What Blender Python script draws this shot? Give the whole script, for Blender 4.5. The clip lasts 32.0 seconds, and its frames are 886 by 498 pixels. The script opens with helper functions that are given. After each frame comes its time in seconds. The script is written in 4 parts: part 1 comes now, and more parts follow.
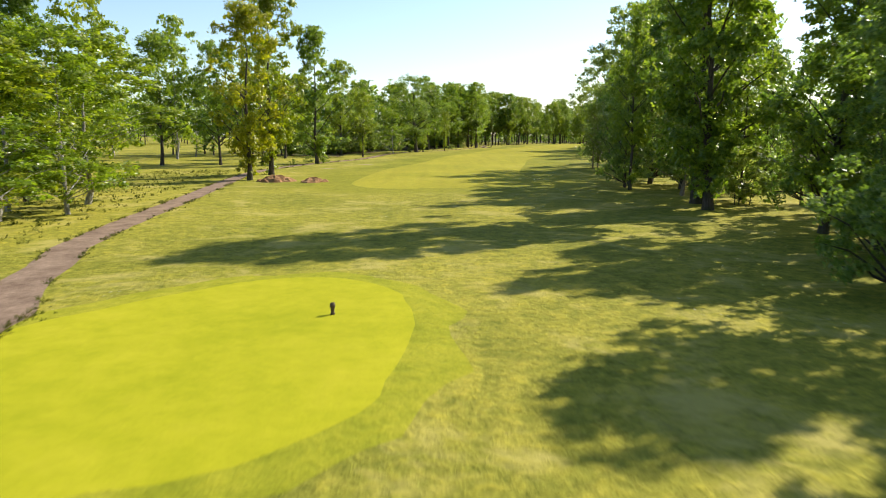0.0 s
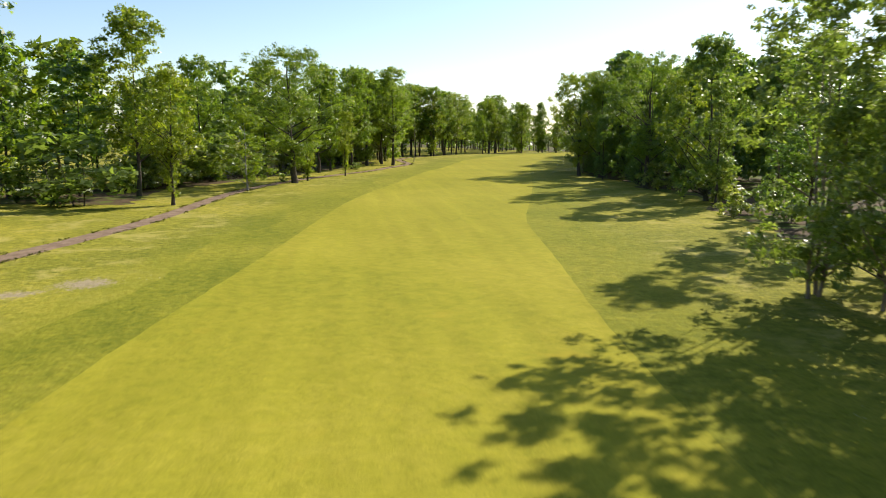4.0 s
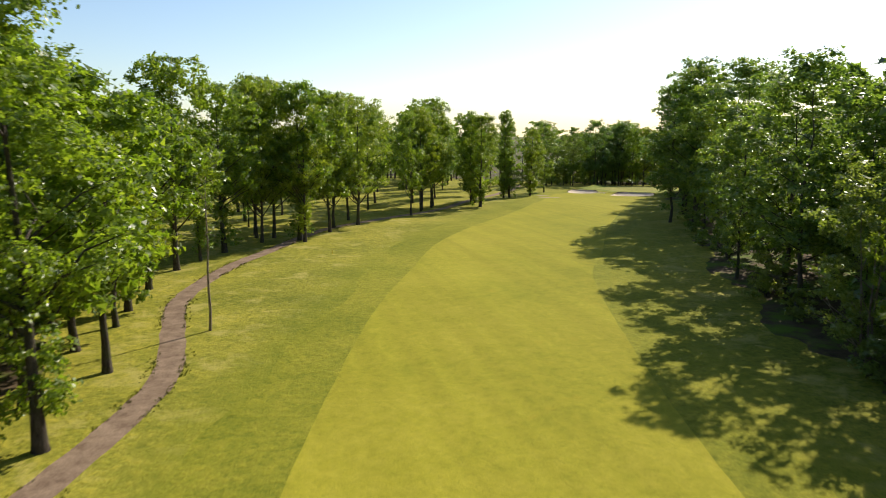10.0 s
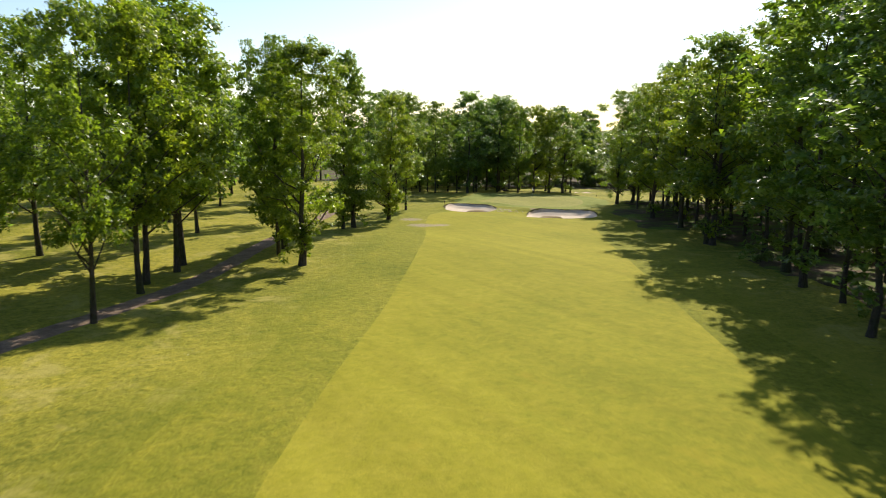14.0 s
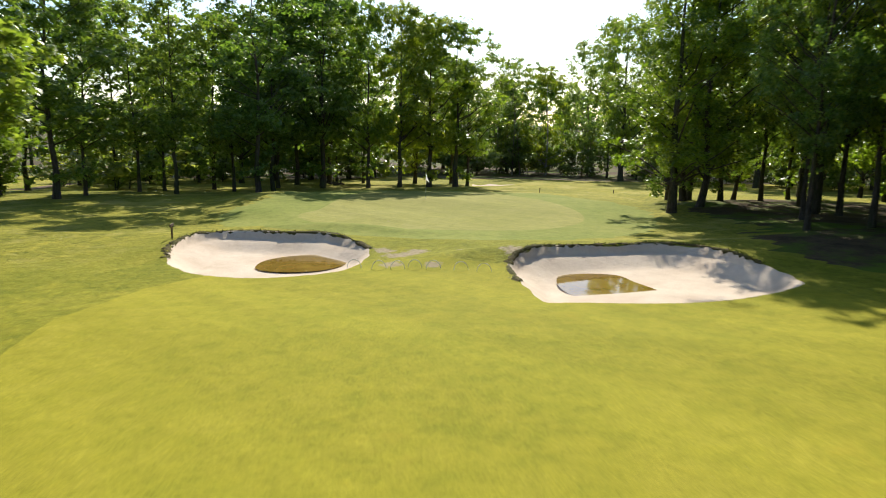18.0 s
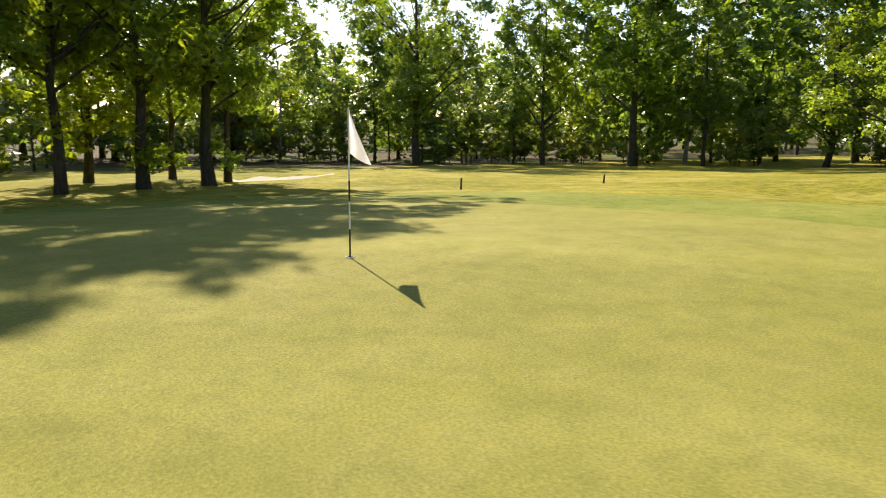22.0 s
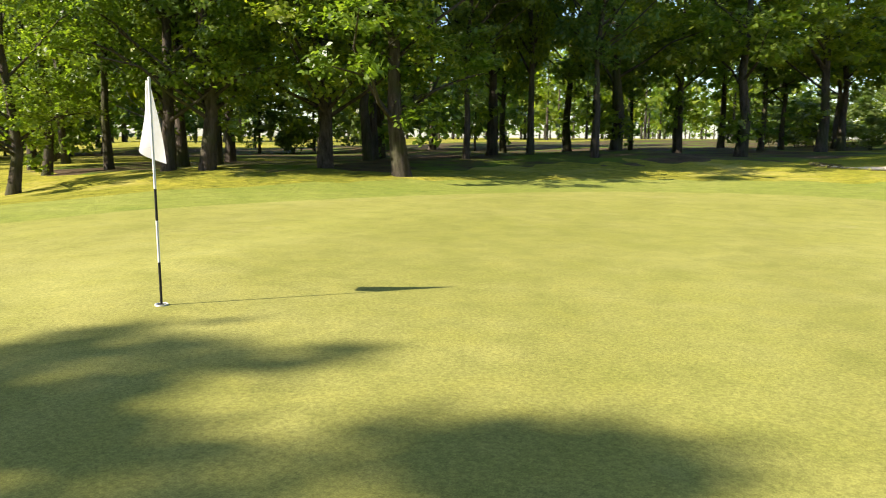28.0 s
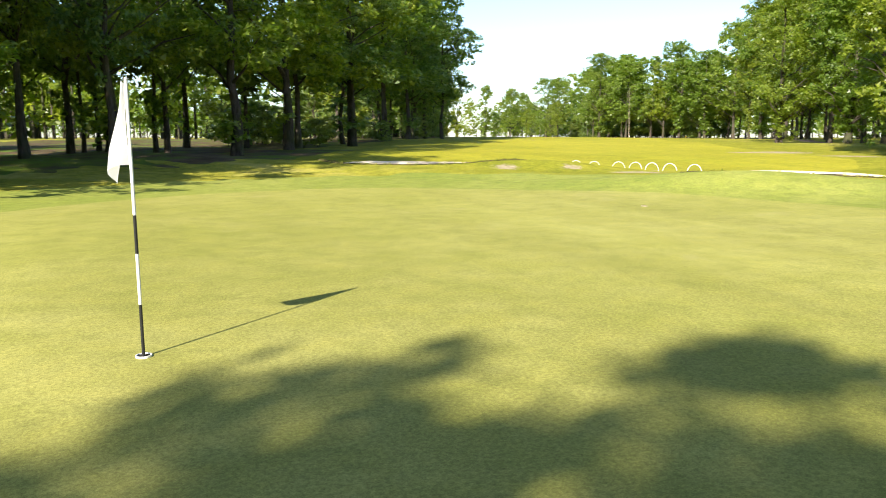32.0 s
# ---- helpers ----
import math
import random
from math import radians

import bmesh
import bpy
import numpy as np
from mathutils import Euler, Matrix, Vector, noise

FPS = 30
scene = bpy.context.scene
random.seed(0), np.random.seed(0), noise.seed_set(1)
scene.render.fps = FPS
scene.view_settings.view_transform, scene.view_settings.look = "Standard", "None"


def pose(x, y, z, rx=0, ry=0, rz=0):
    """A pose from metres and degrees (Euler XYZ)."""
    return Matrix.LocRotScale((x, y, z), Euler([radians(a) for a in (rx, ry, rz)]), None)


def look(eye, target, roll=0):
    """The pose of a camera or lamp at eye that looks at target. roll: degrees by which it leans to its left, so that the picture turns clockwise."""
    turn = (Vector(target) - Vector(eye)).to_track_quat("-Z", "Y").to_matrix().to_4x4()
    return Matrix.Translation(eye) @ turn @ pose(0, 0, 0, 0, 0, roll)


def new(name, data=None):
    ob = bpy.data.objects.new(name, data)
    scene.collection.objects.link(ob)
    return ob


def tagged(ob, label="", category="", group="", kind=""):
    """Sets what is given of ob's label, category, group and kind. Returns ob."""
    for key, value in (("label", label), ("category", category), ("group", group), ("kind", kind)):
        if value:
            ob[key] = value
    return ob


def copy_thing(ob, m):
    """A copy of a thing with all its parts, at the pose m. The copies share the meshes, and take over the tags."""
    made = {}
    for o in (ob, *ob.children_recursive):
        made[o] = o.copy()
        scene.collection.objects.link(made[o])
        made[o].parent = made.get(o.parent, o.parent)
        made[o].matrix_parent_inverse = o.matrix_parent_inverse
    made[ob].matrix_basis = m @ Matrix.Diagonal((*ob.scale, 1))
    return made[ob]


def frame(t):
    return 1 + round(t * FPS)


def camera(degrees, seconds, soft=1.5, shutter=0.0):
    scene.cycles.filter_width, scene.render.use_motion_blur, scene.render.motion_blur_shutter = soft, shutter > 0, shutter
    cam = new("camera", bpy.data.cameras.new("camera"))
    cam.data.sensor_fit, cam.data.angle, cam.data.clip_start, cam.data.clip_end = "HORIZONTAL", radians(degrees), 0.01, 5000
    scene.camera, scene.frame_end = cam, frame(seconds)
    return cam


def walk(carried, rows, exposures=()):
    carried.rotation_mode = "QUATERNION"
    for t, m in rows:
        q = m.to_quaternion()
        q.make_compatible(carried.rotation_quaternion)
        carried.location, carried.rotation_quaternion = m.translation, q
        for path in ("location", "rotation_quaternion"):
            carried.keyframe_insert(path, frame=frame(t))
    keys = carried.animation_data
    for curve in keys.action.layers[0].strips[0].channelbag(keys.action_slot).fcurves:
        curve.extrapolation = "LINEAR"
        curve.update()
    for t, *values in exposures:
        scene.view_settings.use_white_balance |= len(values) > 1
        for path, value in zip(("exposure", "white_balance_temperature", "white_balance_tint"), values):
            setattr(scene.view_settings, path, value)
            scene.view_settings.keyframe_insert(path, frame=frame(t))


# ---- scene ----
cam = camera(63.1, 32.0, 1.0, 0.25)
PATH = [
    (0, (0.585, 0.474, 6.160), (0.592, 2.449, 5.842), 0.1),
    (0.5, (0.543, 11.138, 6.468), (0.569, 13.111, 6.145), 0.1),
    (1, (0.562, 21.877, 6.737), (0.633, 23.849, 6.412), 0.4),
    (1.5, (0.495, 33.617, 7.150), (0.619, 35.587, 6.823), 0.6),
    (2, (0.564, 45.411, 7.639), (0.726, 47.377, 7.311), 0.7),
    (3, (0.972, 70.565, 8.669), (1.197, 72.525, 8.343), 0.5),
    (3.5, (1.286, 82.596, 9.073), (1.532, 84.554, 8.748), 0.6),
    (5.5, (5.326, 139.474, 10.519), (5.660, 141.421, 10.210), -0.6),
    (6, (7.262, 151.564, 11.133), (7.618, 153.508, 10.826), -0.6),
    (7, (11.133, 175.478, 12.879), (11.542, 177.411, 12.570), -0.7),
    (8, (15.375, 200.024, 14.646), (15.823, 201.949, 14.340), -1.0),
    (9, (20.418, 224.085, 16.442), (20.902, 226.001, 16.132), -0.4),
    (10, (26.195, 247.931, 17.446), (26.709, 249.838, 17.127), -0.3),
    (10.5, (28.796, 260.336, 17.527), (29.394, 262.217, 17.203), -0.0),
    (11, (31.247, 272.254, 17.510), (31.918, 274.109, 17.178), 0.3),
    (12, (37.286, 296.432, 16.746), (38.079, 298.237, 16.407), 0.9),
    (13, (45.643, 320.357, 15.262), (46.556, 322.103, 14.917), 1.1),
    (14, (54.942, 342.943, 13.878), (55.957, 344.632, 13.539), 0.8),
    (15, (66.103, 363.908, 12.992), (67.239, 365.515, 12.639), 1.1),
    (15.5, (72.556, 375.608, 11.474), (73.768, 377.158, 11.117), 1.2),
    (17.5, (99.132, 413.492, 6.491), (100.543, 414.864, 6.139), 0.8),
    (18, (106.608, 422.385, 5.378), (108.051, 423.725, 5.031), 0.9),
    (18.5, (113.776, 430.774, 4.906), (115.241, 432.091, 4.556), 0.9),
    (19, (121.541, 439.203, 3.665), (123.052, 440.472, 3.335), 0.6),
    (19.5, (128.270, 446.142, 3.389), (129.820, 447.361, 3.051), 0.6),
    (20, (132.796, 451.028, 2.741), (134.399, 452.174, 2.398), 0.7),
    (21, (138.097, 457.486, 1.769), (139.855, 458.372, 1.417), 0.5),
    (22, (140.898, 461.225, 0.965), (142.797, 461.742, 0.608), 0.6),
    (23, (142.134, 463.871, 0.513), (144.099, 463.993, 0.159), 0.5),
    (24, (142.882, 465.835, 0.311), (144.797, 465.355, -0.009), 0.5),
    (25, (143.446, 467.387, 0.337), (145.154, 466.394, 0.028), 1.0),
    (25.5, (143.695, 468.128, 0.380), (145.256, 466.916, 0.074), 0.7),
    (27.5, (145.237, 470.326, 0.523), (146.085, 468.541, 0.217), 0.5),
    (28, (145.705, 470.752, 0.563), (146.357, 468.886, 0.257), 0.3),
    (29, (146.719, 471.395, 0.646), (146.991, 469.437, 0.340), -0.1),
    (30, (147.930, 471.693, 0.684), (147.825, 469.719, 0.378), -0.1),
    (31, (149.310, 471.622, 0.687), (148.835, 469.703, 0.381), 0.0),
    (32, (150.658, 471.212, 0.658), (149.830, 469.417, 0.352), 0.0),
]
EXPOSURES = [(0, 0.8, 6650, 11), (3, 0.7, 6650, 11), (6, 0.45, 6700, 12), (9, 0.4, 6700, 11), (13, 0.4, 6600, 11), (15, 0.55, 6650, 12), (18, 0.62, 6450, 10), (20, 0.74, 6450, 9), (21, 0.78, 6900, 14), (22, 0.92, 7100, 17), (24, 1.08, 7100, 17), (25, 1.12, 6950, 15), (28, 1.27, 6650, 13), (30, 1.27, 6550, 11), (32, 1.3, 6500, 11)]
walk(cam, [(t, look(eye, target, roll)) for t, eye, target, roll in PATH], EXPOSURES)

# ---- light ----
SUN_AZ = 52.0      # clockwise from +y
SUN_EL = 35.5
sun_dir = Vector((math.sin(radians(SUN_AZ)) * math.cos(radians(SUN_EL)),
                  math.cos(radians(SUN_AZ)) * math.cos(radians(SUN_EL)), math.sin(radians(SUN_EL))))
world = bpy.data.worlds.new("sky")
scene.world = world
world.use_nodes = True
_wt = world.node_tree
_bg = _wt.nodes["Background"]
_sky = _wt.nodes.new("ShaderNodeTexSky")
_sky.sky_type = "NISHITA"
_sky.sun_disc = False
_sky.sun_elevation, _sky.sun_rotation = radians(SUN_EL), radians(SUN_AZ)
_sky.air_density, _sky.dust_density, _sky.ozone_density = 1.0, 0.6, 3.2
_wt.links.new(_sky.outputs[0], _bg.inputs[0])
_bg.inputs[1].default_value = 0.115
sun = new("sun", bpy.data.lights.new("sun", "SUN"))
sun.data.energy, sun.data.angle, sun.data.color = 5.0, radians(0.55), (1.0, 0.93, 0.8)
sun.rotation_mode = "QUATERNION"
sun.rotation_quaternion = sun_dir.to_track_quat("Z", "Y")


# ---- materials ----
class Mat:
    """A node material with short calls for the nodes used here."""

    def __init__(self, name, rough=0.9, spec=0.2):
        self.m = bpy.data.materials.new(name)
        self.m.use_nodes = True
        self.t = self.m.node_tree
        self.b = self.t.nodes["Principled BSDF"]
        self.b.inputs["Roughness"].default_value = rough
        self.b.inputs["Specular IOR Level"].default_value = spec
        self.pos = self.t.nodes.new("ShaderNodeNewGeometry").outputs["Position"]

    def put(self, a, b):
        self.t.links.new(a, b)

    def val(self, sock, v):
        if isinstance(v, (int, float)):
            sock.default_value = v
        elif isinstance(v, tuple):
            sock.default_value = (*v, 1) if len(v) == 3 and len(sock.default_value) == 4 else v
        else:
            self.put(v, sock)

    def noise(self, scale, detail=4, rough=0.6, vec=None, stretch=None, distort=0.0):
        n = self.t.nodes.new("ShaderNodeTexNoise")
        n.inputs["Scale"].default_value, n.inputs["Detail"].default_value = scale, detail
        n.inputs["Roughness"].default_value, n.inputs["Distortion"].default_value = rough, distort
        v = vec or self.pos
        if stretch:
            mp = self.t.nodes.new("ShaderNodeMapping")
            mp.inputs["Scale"].default_value = stretch[:3]
            if len(stretch) > 3:
                mp.inputs["Rotation"].default_value = (0, 0, radians(stretch[3]))
            self.put(v, mp.inputs["Vector"])
            v = mp.outputs[0]
        self.put(v, n.inputs["Vector"])
        return n.outputs["Fac"]

    def voronoi(self, scale):
        n = self.t.nodes.new("ShaderNodeTexVoronoi")
        n.inputs["Scale"].default_value = scale
        self.put(self.pos, n.inputs["Vector"])
        return n.outputs["Distance"]

    def ramp(self, fac, *stops):
        n = self.t.nodes.new("ShaderNodeValToRGB")
        els = n.color_ramp.elements
        while len(els) < len(stops):
            els.new(0.5)
        for e, (p, c) in zip(els, stops):
            e.position = p
            e.color = (c, c, c, 1) if isinstance(c, (int, float)) else (*c, 1)
        self.val(n.inputs[0], fac)
        return n.outputs[0]

    def mix(self, fac, a, b, how="MIX"):
        n = self.t.nodes.new("ShaderNodeMix")
        n.data_type, n.blend_type = "RGBA", how
        self.val(n.inputs[0], fac), self.val(n.inputs[6], a), self.val(n.inputs[7], b)
        return n.outputs[2]

    def math(self, op, a, b=0.0):
        n = self.t.nodes.new("ShaderNodeMath")
        n.operation = op
        self.val(n.inputs[0], a), self.val(n.inputs[1], b)
        return n.outputs[0]

    def attr(self, name):
        n = self.t.nodes.new("ShaderNodeAttribute")
        n.attribute_name = name
        return n.outputs["Fac"]

    def rand(self):
        return self.t.nodes.new("ShaderNodeObjectInfo").outputs["Random"]

    def island(self):
        return self.t.nodes.new("ShaderNodeNewGeometry").outputs["Random Per Island"]

    def bump(self, height, strength=0.5, distance=0.05):
        n = self.t.nodes.new("ShaderNodeBump")
        n.inputs["Strength"].default_value, n.inputs["Distance"].default_value = strength, distance
        self.put(height, n.inputs["Height"])
        self.put(n.outputs[0], self.b.inputs["Normal"])

    def colour(self, c):
        self.val(self.b.inputs["Base Color"], c)
        return self.m


def grass(name, dark, mid, light, patch=0.12, blade=9.0, dry=None, dry_at=0.62, bump=0.5, streak=None, contrast=0.25, clump=0.0, worn=False, shorter=None):
    """Turf: broad patches, tufts and blades, with dry spots where dry is given, and bare soil where worn."""
    k = Mat(name, 0.9, 0.05)
    broad = k.noise(patch, 5, 0.65)
    tuft = k.noise(1.1, 6, 0.7)
    fine = k.noise(blade, 5, 0.75)
    f = k.math("ADD", k.math("MULTIPLY", broad, 0.55), k.math("MULTIPLY", tuft, 0.45))
    c = k.ramp(f, (0.38, dark), (0.5, mid), (0.63, light))
    c = k.mix(1.0, c, k.ramp(fine, (0.3, 1 - contrast), (0.7, 1 + contrast)), "MULTIPLY")
    c = k.mix(1.0, c, k.ramp(k.noise(blade * 3.7, 3, 0.8), (0.32, 1 - contrast * 0.8), (0.68, 1 + contrast * 0.8)), "MULTIPLY")
    h = k.math("ADD", k.math("MULTIPLY", fine, 0.4), tuft)
    if clump:
        lump = k.noise(2.3, 4, 0.65, distort=0.6)
        c = k.mix(1.0, c, k.ramp(lump, (0.36, (1 - clump, 1 - clump * 0.9, 1 - clump)), (0.5, (1.0, 1.0, 1.0)), (0.66, (1 + clump * 0.7, 1 + clump * 0.5, 1.0))), "MULTIPLY")
        h = k.math("ADD", h, k.math("MULTIPLY", lump, 1.5))
    if streak:
        c = k.mix(1.0, c, k.ramp(k.noise(streak[0], 3, 0.5, stretch=streak[1]), (0.35, 1 - streak[2]), (0.65, 1 + streak[2])), "MULTIPLY")
    if dry:
        d = k.ramp(k.noise(0.21, 5, 0.72, distort=0.4), (dry_at, 0), (dry_at + 0.12, 1))
        c = k.mix(k.math("MULTIPLY", d, 0.7), c, dry)
    if shorter:
        # mown shorter towards the fairway
        e = k.math("ADD", k.attr("mown"), k.math("MULTIPLY", k.math("SUBTRACT", k.noise(0.9, 5, 0.7), 0.5), 0.9))
        c = k.mix(k.ramp(e, (0.15, 0), (0.85, 0.9)), c, k.mix(1.0, k.ramp(f, *((p, q) for p, q in zip((0.38, 0.5, 0.63), shorter))), k.ramp(fine, (0.3, 1 - contrast), (0.7, 1 + contrast)), "MULTIPLY"))
    if shorter:
        # daisies in scattered drifts
        drift = k.ramp(k.noise(0.13, 4, 0.6, distort=0.5), (0.60, 0), (0.68, 1))
        c = k.mix(k.math("MULTIPLY", drift, k.ramp(k.voronoi(2.6), (0.10, 0.75), (0.16, 0))), c, (0.62, 0.60, 0.45))
    if worn:
        w = k.math("ADD", k.attr("worn"), k.math("MULTIPLY", k.math("SUBTRACT", k.noise(3.2, 7, 0.8, distort=0.5), 0.5), 2.6))
        soil = k.ramp(k.noise(5, 5, 0.8), (0.3, (0.20, 0.145, 0.09)), (0.7, (0.45, 0.375, 0.27)))
        c = k.mix(k.ramp(w, (0.42, 0), (0.68, 0.85)), c, soil)
    k.bump(h, bump, 0.06)
    return k.colour(c)


M_ROUGH = grass("rough_grass", (0.143, 0.154, 0.0200), (0.231, 0.222, 0.0300), (0.338, 0.299, 0.0460), 0.05, 7.0, (0.390, 0.335, 0.0950), 0.52, 1.0, None, 0.28, 0.30, True, ((0.145, 0.160, 0.0150), (0.205, 0.206, 0.0210), (0.266, 0.246, 0.0290)))
M_SEMI = grass("first_cut_grass", (0.145, 0.160, 0.0150), (0.205, 0.206, 0.0210), (0.266, 0.246, 0.0290), 0.06, 8.0, None, 0.6, 0.8, None, 0.25, 0.22, True)
M_FAIR = grass("fairway_grass", (0.220, 0.219, 0.0190), (0.277, 0.257, 0.0240), (0.325, 0.288, 0.0330), 0.04, 14.0, (0.340, 0.27, 0.0263), 0.62, 0.25,
               (0.5, (1.0, 0.05, 1.0, 20), 0.07), 0.24, 0.10, True)
M_TEE = grass("tee_grass", (0.27, 0.285, 0.010), (0.33, 0.325, 0.014), (0.38, 0.355, 0.02), 0.1, 18.0, None, 0.7, 0.15, None, 0.08, 0.05)
M_APRON = grass("tee_apron_grass", (0.185, 0.205, 0.013), (0.250, 0.255, 0.018), (0.325, 0.308, 0.027), 0.1, 12.0, None, 0.7, 0.5, None, 0.2, 0.15)
M_GREEN = grass("green_grass", (0.224, 0.223, 0.0506), (0.250, 0.242, 0.0616), (0.286, 0.272, 0.0792), 0.16, 34.0, (0.310, 0.275, 0.1100), 0.6, 0.12,
                (0.5, (1.0, 0.1, 1.0, -25), 0.07), 0.34, 0.10)
M_FRINGE = grass("fringe_grass", (0.158, 0.195, 0.0340), (0.198, 0.222, 0.0440), (0.246, 0.258, 0.0600), 0.14, 14.0, None, 0.6, 0.5, None, 0.22, 0.14, True)


def sand_material():
    k = Mat("bunker_sand", 0.95, 0.1)
    c = k.ramp(k.noise(0.5, 6, 0.7), (0.3, (0.54, 0.43, 0.32)), (0.7, (0.70, 0.59, 0.46)))
    c = k.mix(1.0, c, k.ramp(k.noise(30, 3, 0.8), (0.3, 0.85), (0.7, 1.1)), "MULTIPLY")
    specks = k.ramp(k.noise(2.6, 5, 0.8), (0.66, 0), (0.72, 1))
    c = k.mix(k.math("MULTIPLY", specks, 0.6), c, (0.2, 0.14, 0.09))
    k.bump(k.noise(3.0, 6, 0.7), 0.5, 0.08)
    return k.colour(c)


def soil_material(name, a, b, scale, bump=0.6, leaf=None):
    k = Mat(name, 0.95, 0.1)
    c = k.ramp(k.noise(scale, 6, 0.7), (0.35, a), (0.68, b))
    c = k.mix(1.0, c, k.ramp(k.noise(scale * 9, 4, 0.8), (0.3, 0.7), (0.7, 1.25)), "MULTIPLY")
    if leaf:
        c = k.mix(k.ramp(k.noise(0.16, 5, 0.75), (0.48, 0), (0.60, 1)), c, leaf)
    k.bump(k.noise(scale * 5, 5, 0.75), bump, 0.06)
    return k.colour(c)


M_SAND = sand_material()
M_PATH = soil_material("path_gravel", (0.16, 0.108, 0.072), (0.30, 0.215, 0.15), 0.7, 0.7)
M_FLOOR = soil_material("forest_floor", (0.055, 0.036, 0.02), (0.125, 0.088, 0.048), 0.5, 0.9, (0.095, 0.14, 0.014))
M_BARE = soil_material("worn_turf", (0.30, 0.245, 0.15), (0.50, 0.43, 0.31), 0.9, 0.5)
M_LIP = soil_material("bunker_edge_soil", (0.05, 0.055, 0.014), (0.13, 0.10, 0.045), 2.0, 1.0)


def bark_material(name, dark, light, scale=3.0, moss=0.0):
    k = Mat(name, 0.95, 0.1)
    g = k.noise(scale, 6, 0.75, stretch=(3.0, 3.0, 0.5))
    c = k.ramp(g, (0.35, dark), (0.68, light))
    if moss:
        c = k.mix(k.math("MULTIPLY", k.ramp(k.noise(0.7, 4, 0.6), (0.45, 0), (0.62, 1)), moss), c, (0.06, 0.075, 0.02))
    k.bump(g, 1.0, 0.08)
    return k.colour(c)


M_BARK = bark_material("oak_bark", (0.035, 0.028, 0.022), (0.13, 0.105, 0.085), 3.0, 0.55)
M_BIRCH = bark_material("birch_bark", (0.06, 0.05, 0.045), (0.62, 0.58, 0.52), 2.2, 0.15)
M_PALE = bark_material("pale_bark", (0.16, 0.12, 0.09), (0.36, 0.29, 0.22), 2.5, 0.2)


def leaf_material(name, dark, mid, light, glow=0.45):
    """Leaves that let some light through; they vary leaf by leaf and tree by tree."""
    k = Mat(name, 0.38, 0.5)
    c = k.ramp(k.island(), (0.0, dark), (0.55, mid), (1.0, light))
    c = k.mix(1.0, c, k.ramp(k.rand(), (0.0, (0.78, 0.86, 0.8)), (0.5, (1.0, 1.0, 1.0)), (1.0, (1.22, 1.08, 0.85))), "MULTIPLY")
    k.colour(c)
    tr = k.t.nodes.new("ShaderNodeBsdfTranslucent")
    k.put(k.mix(1.0, c, (1.9, 2.0, 0.7), "MULTIPLY"), tr.inputs[0])
    mx = k.t.nodes.new("ShaderNodeMixShader")
    mx.inputs[0].default_value = glow
    k.put(k.b.outputs[0], mx.inputs[1]), k.put(tr.outputs[0], mx.inputs[2])
    k.put(mx.outputs[0], k.t.nodes["Material Output"].inputs[0])
    return k.m


M_OAK = leaf_material("oak_leaves", (0.089, 0.137, 0.015), (0.151, 0.213, 0.028), (0.236, 0.285, 0.048), 0.5)
M_GOLD = leaf_material("young_oak_leaves", (0.127, 0.154, 0.009), (0.212, 0.233, 0.012), (0.302, 0.296, 0.019), 0.5)
M_DARK = leaf_material("dark_leaves", (0.070, 0.120, 0.026), (0.125, 0.192, 0.047), (0.207, 0.265, 0.085), 0.5)
M_BIRCHLEAF = leaf_material("birch_leaves", (0.106, 0.155, 0.013), (0.175, 0.232, 0.021), (0.254, 0.293, 0.036), 0.5)
M_BUSH = leaf_material("shrub_leaves", (0.103, 0.143, 0.032), (0.167, 0.212, 0.061), (0.248, 0.283, 0.119), 0.5)


# ---- the lie of the land ----
def spline(pts, step=2.0, closed=False):
    """Points along a smooth curve through pts."""
    p = [np.array(q, float) for q in pts]
    n = len(p)
    out = []
    for i in range(n if closed else n - 1):
        a, b, c, d = (p[(i + k) % n] if closed else p[min(max(i + k, 0), n - 1)] for k in (-1, 0, 1, 2))
        m = max(2, int(np.linalg.norm(c - b) / step))
        for s in np.arange(m) / m:
            out.append(0.5 * (2 * b + (c - a) * s + (2 * a - 5 * b + 4 * c - d) * s ** 2 + (3 * b - a - 3 * c + d) * s ** 3))
    if not closed:
        out.append(p[-1])
    return np.array(out)


def dist_line(x, y, line):
    """Distance of each point to an open line, and the share along it."""
    best = np.full(x.shape, 1e9)
    at = np.zeros(x.shape)
    n = len(line) - 1
    for i in range(n):
        (ax, ay), (bx, by) = line[i], line[i + 1]
        dx, dy = bx - ax, by - ay
        s = np.clip(((x - ax) * dx + (y - ay) * dy) / (dx * dx + dy * dy + 1e-9), 0, 1)
        d = np.hypot(x - ax - s * dx, y - ay - s * dy)
        near = d < best
        best = np.where(near, d, best)
        at = np.where(near, (i + s) / n, at)
    return best, at


def inside(x, y, ring):
    r = np.zeros(x.shape, bool)
    for (ax, ay), (bx, by) in zip(ring, np.roll(ring, -1, axis=0)):
        r ^= ((ay > y) != (by > y)) & (x < (bx - ax) * (y - ay) / (by - ay + 1e-12) + ax)
    return r


def signed(x, y, ring):
    """Distance to a closed outline, positive inside it."""
    d, _ = dist_line(x, y, np.vstack([ring, ring[:1]]))
    return np.where(inside(x, y, ring), d, -d)


def step(a, b, v):
    s = np.clip((v - a) / (b - a), 0, 1)
    return s * s * (3 - 2 * s)


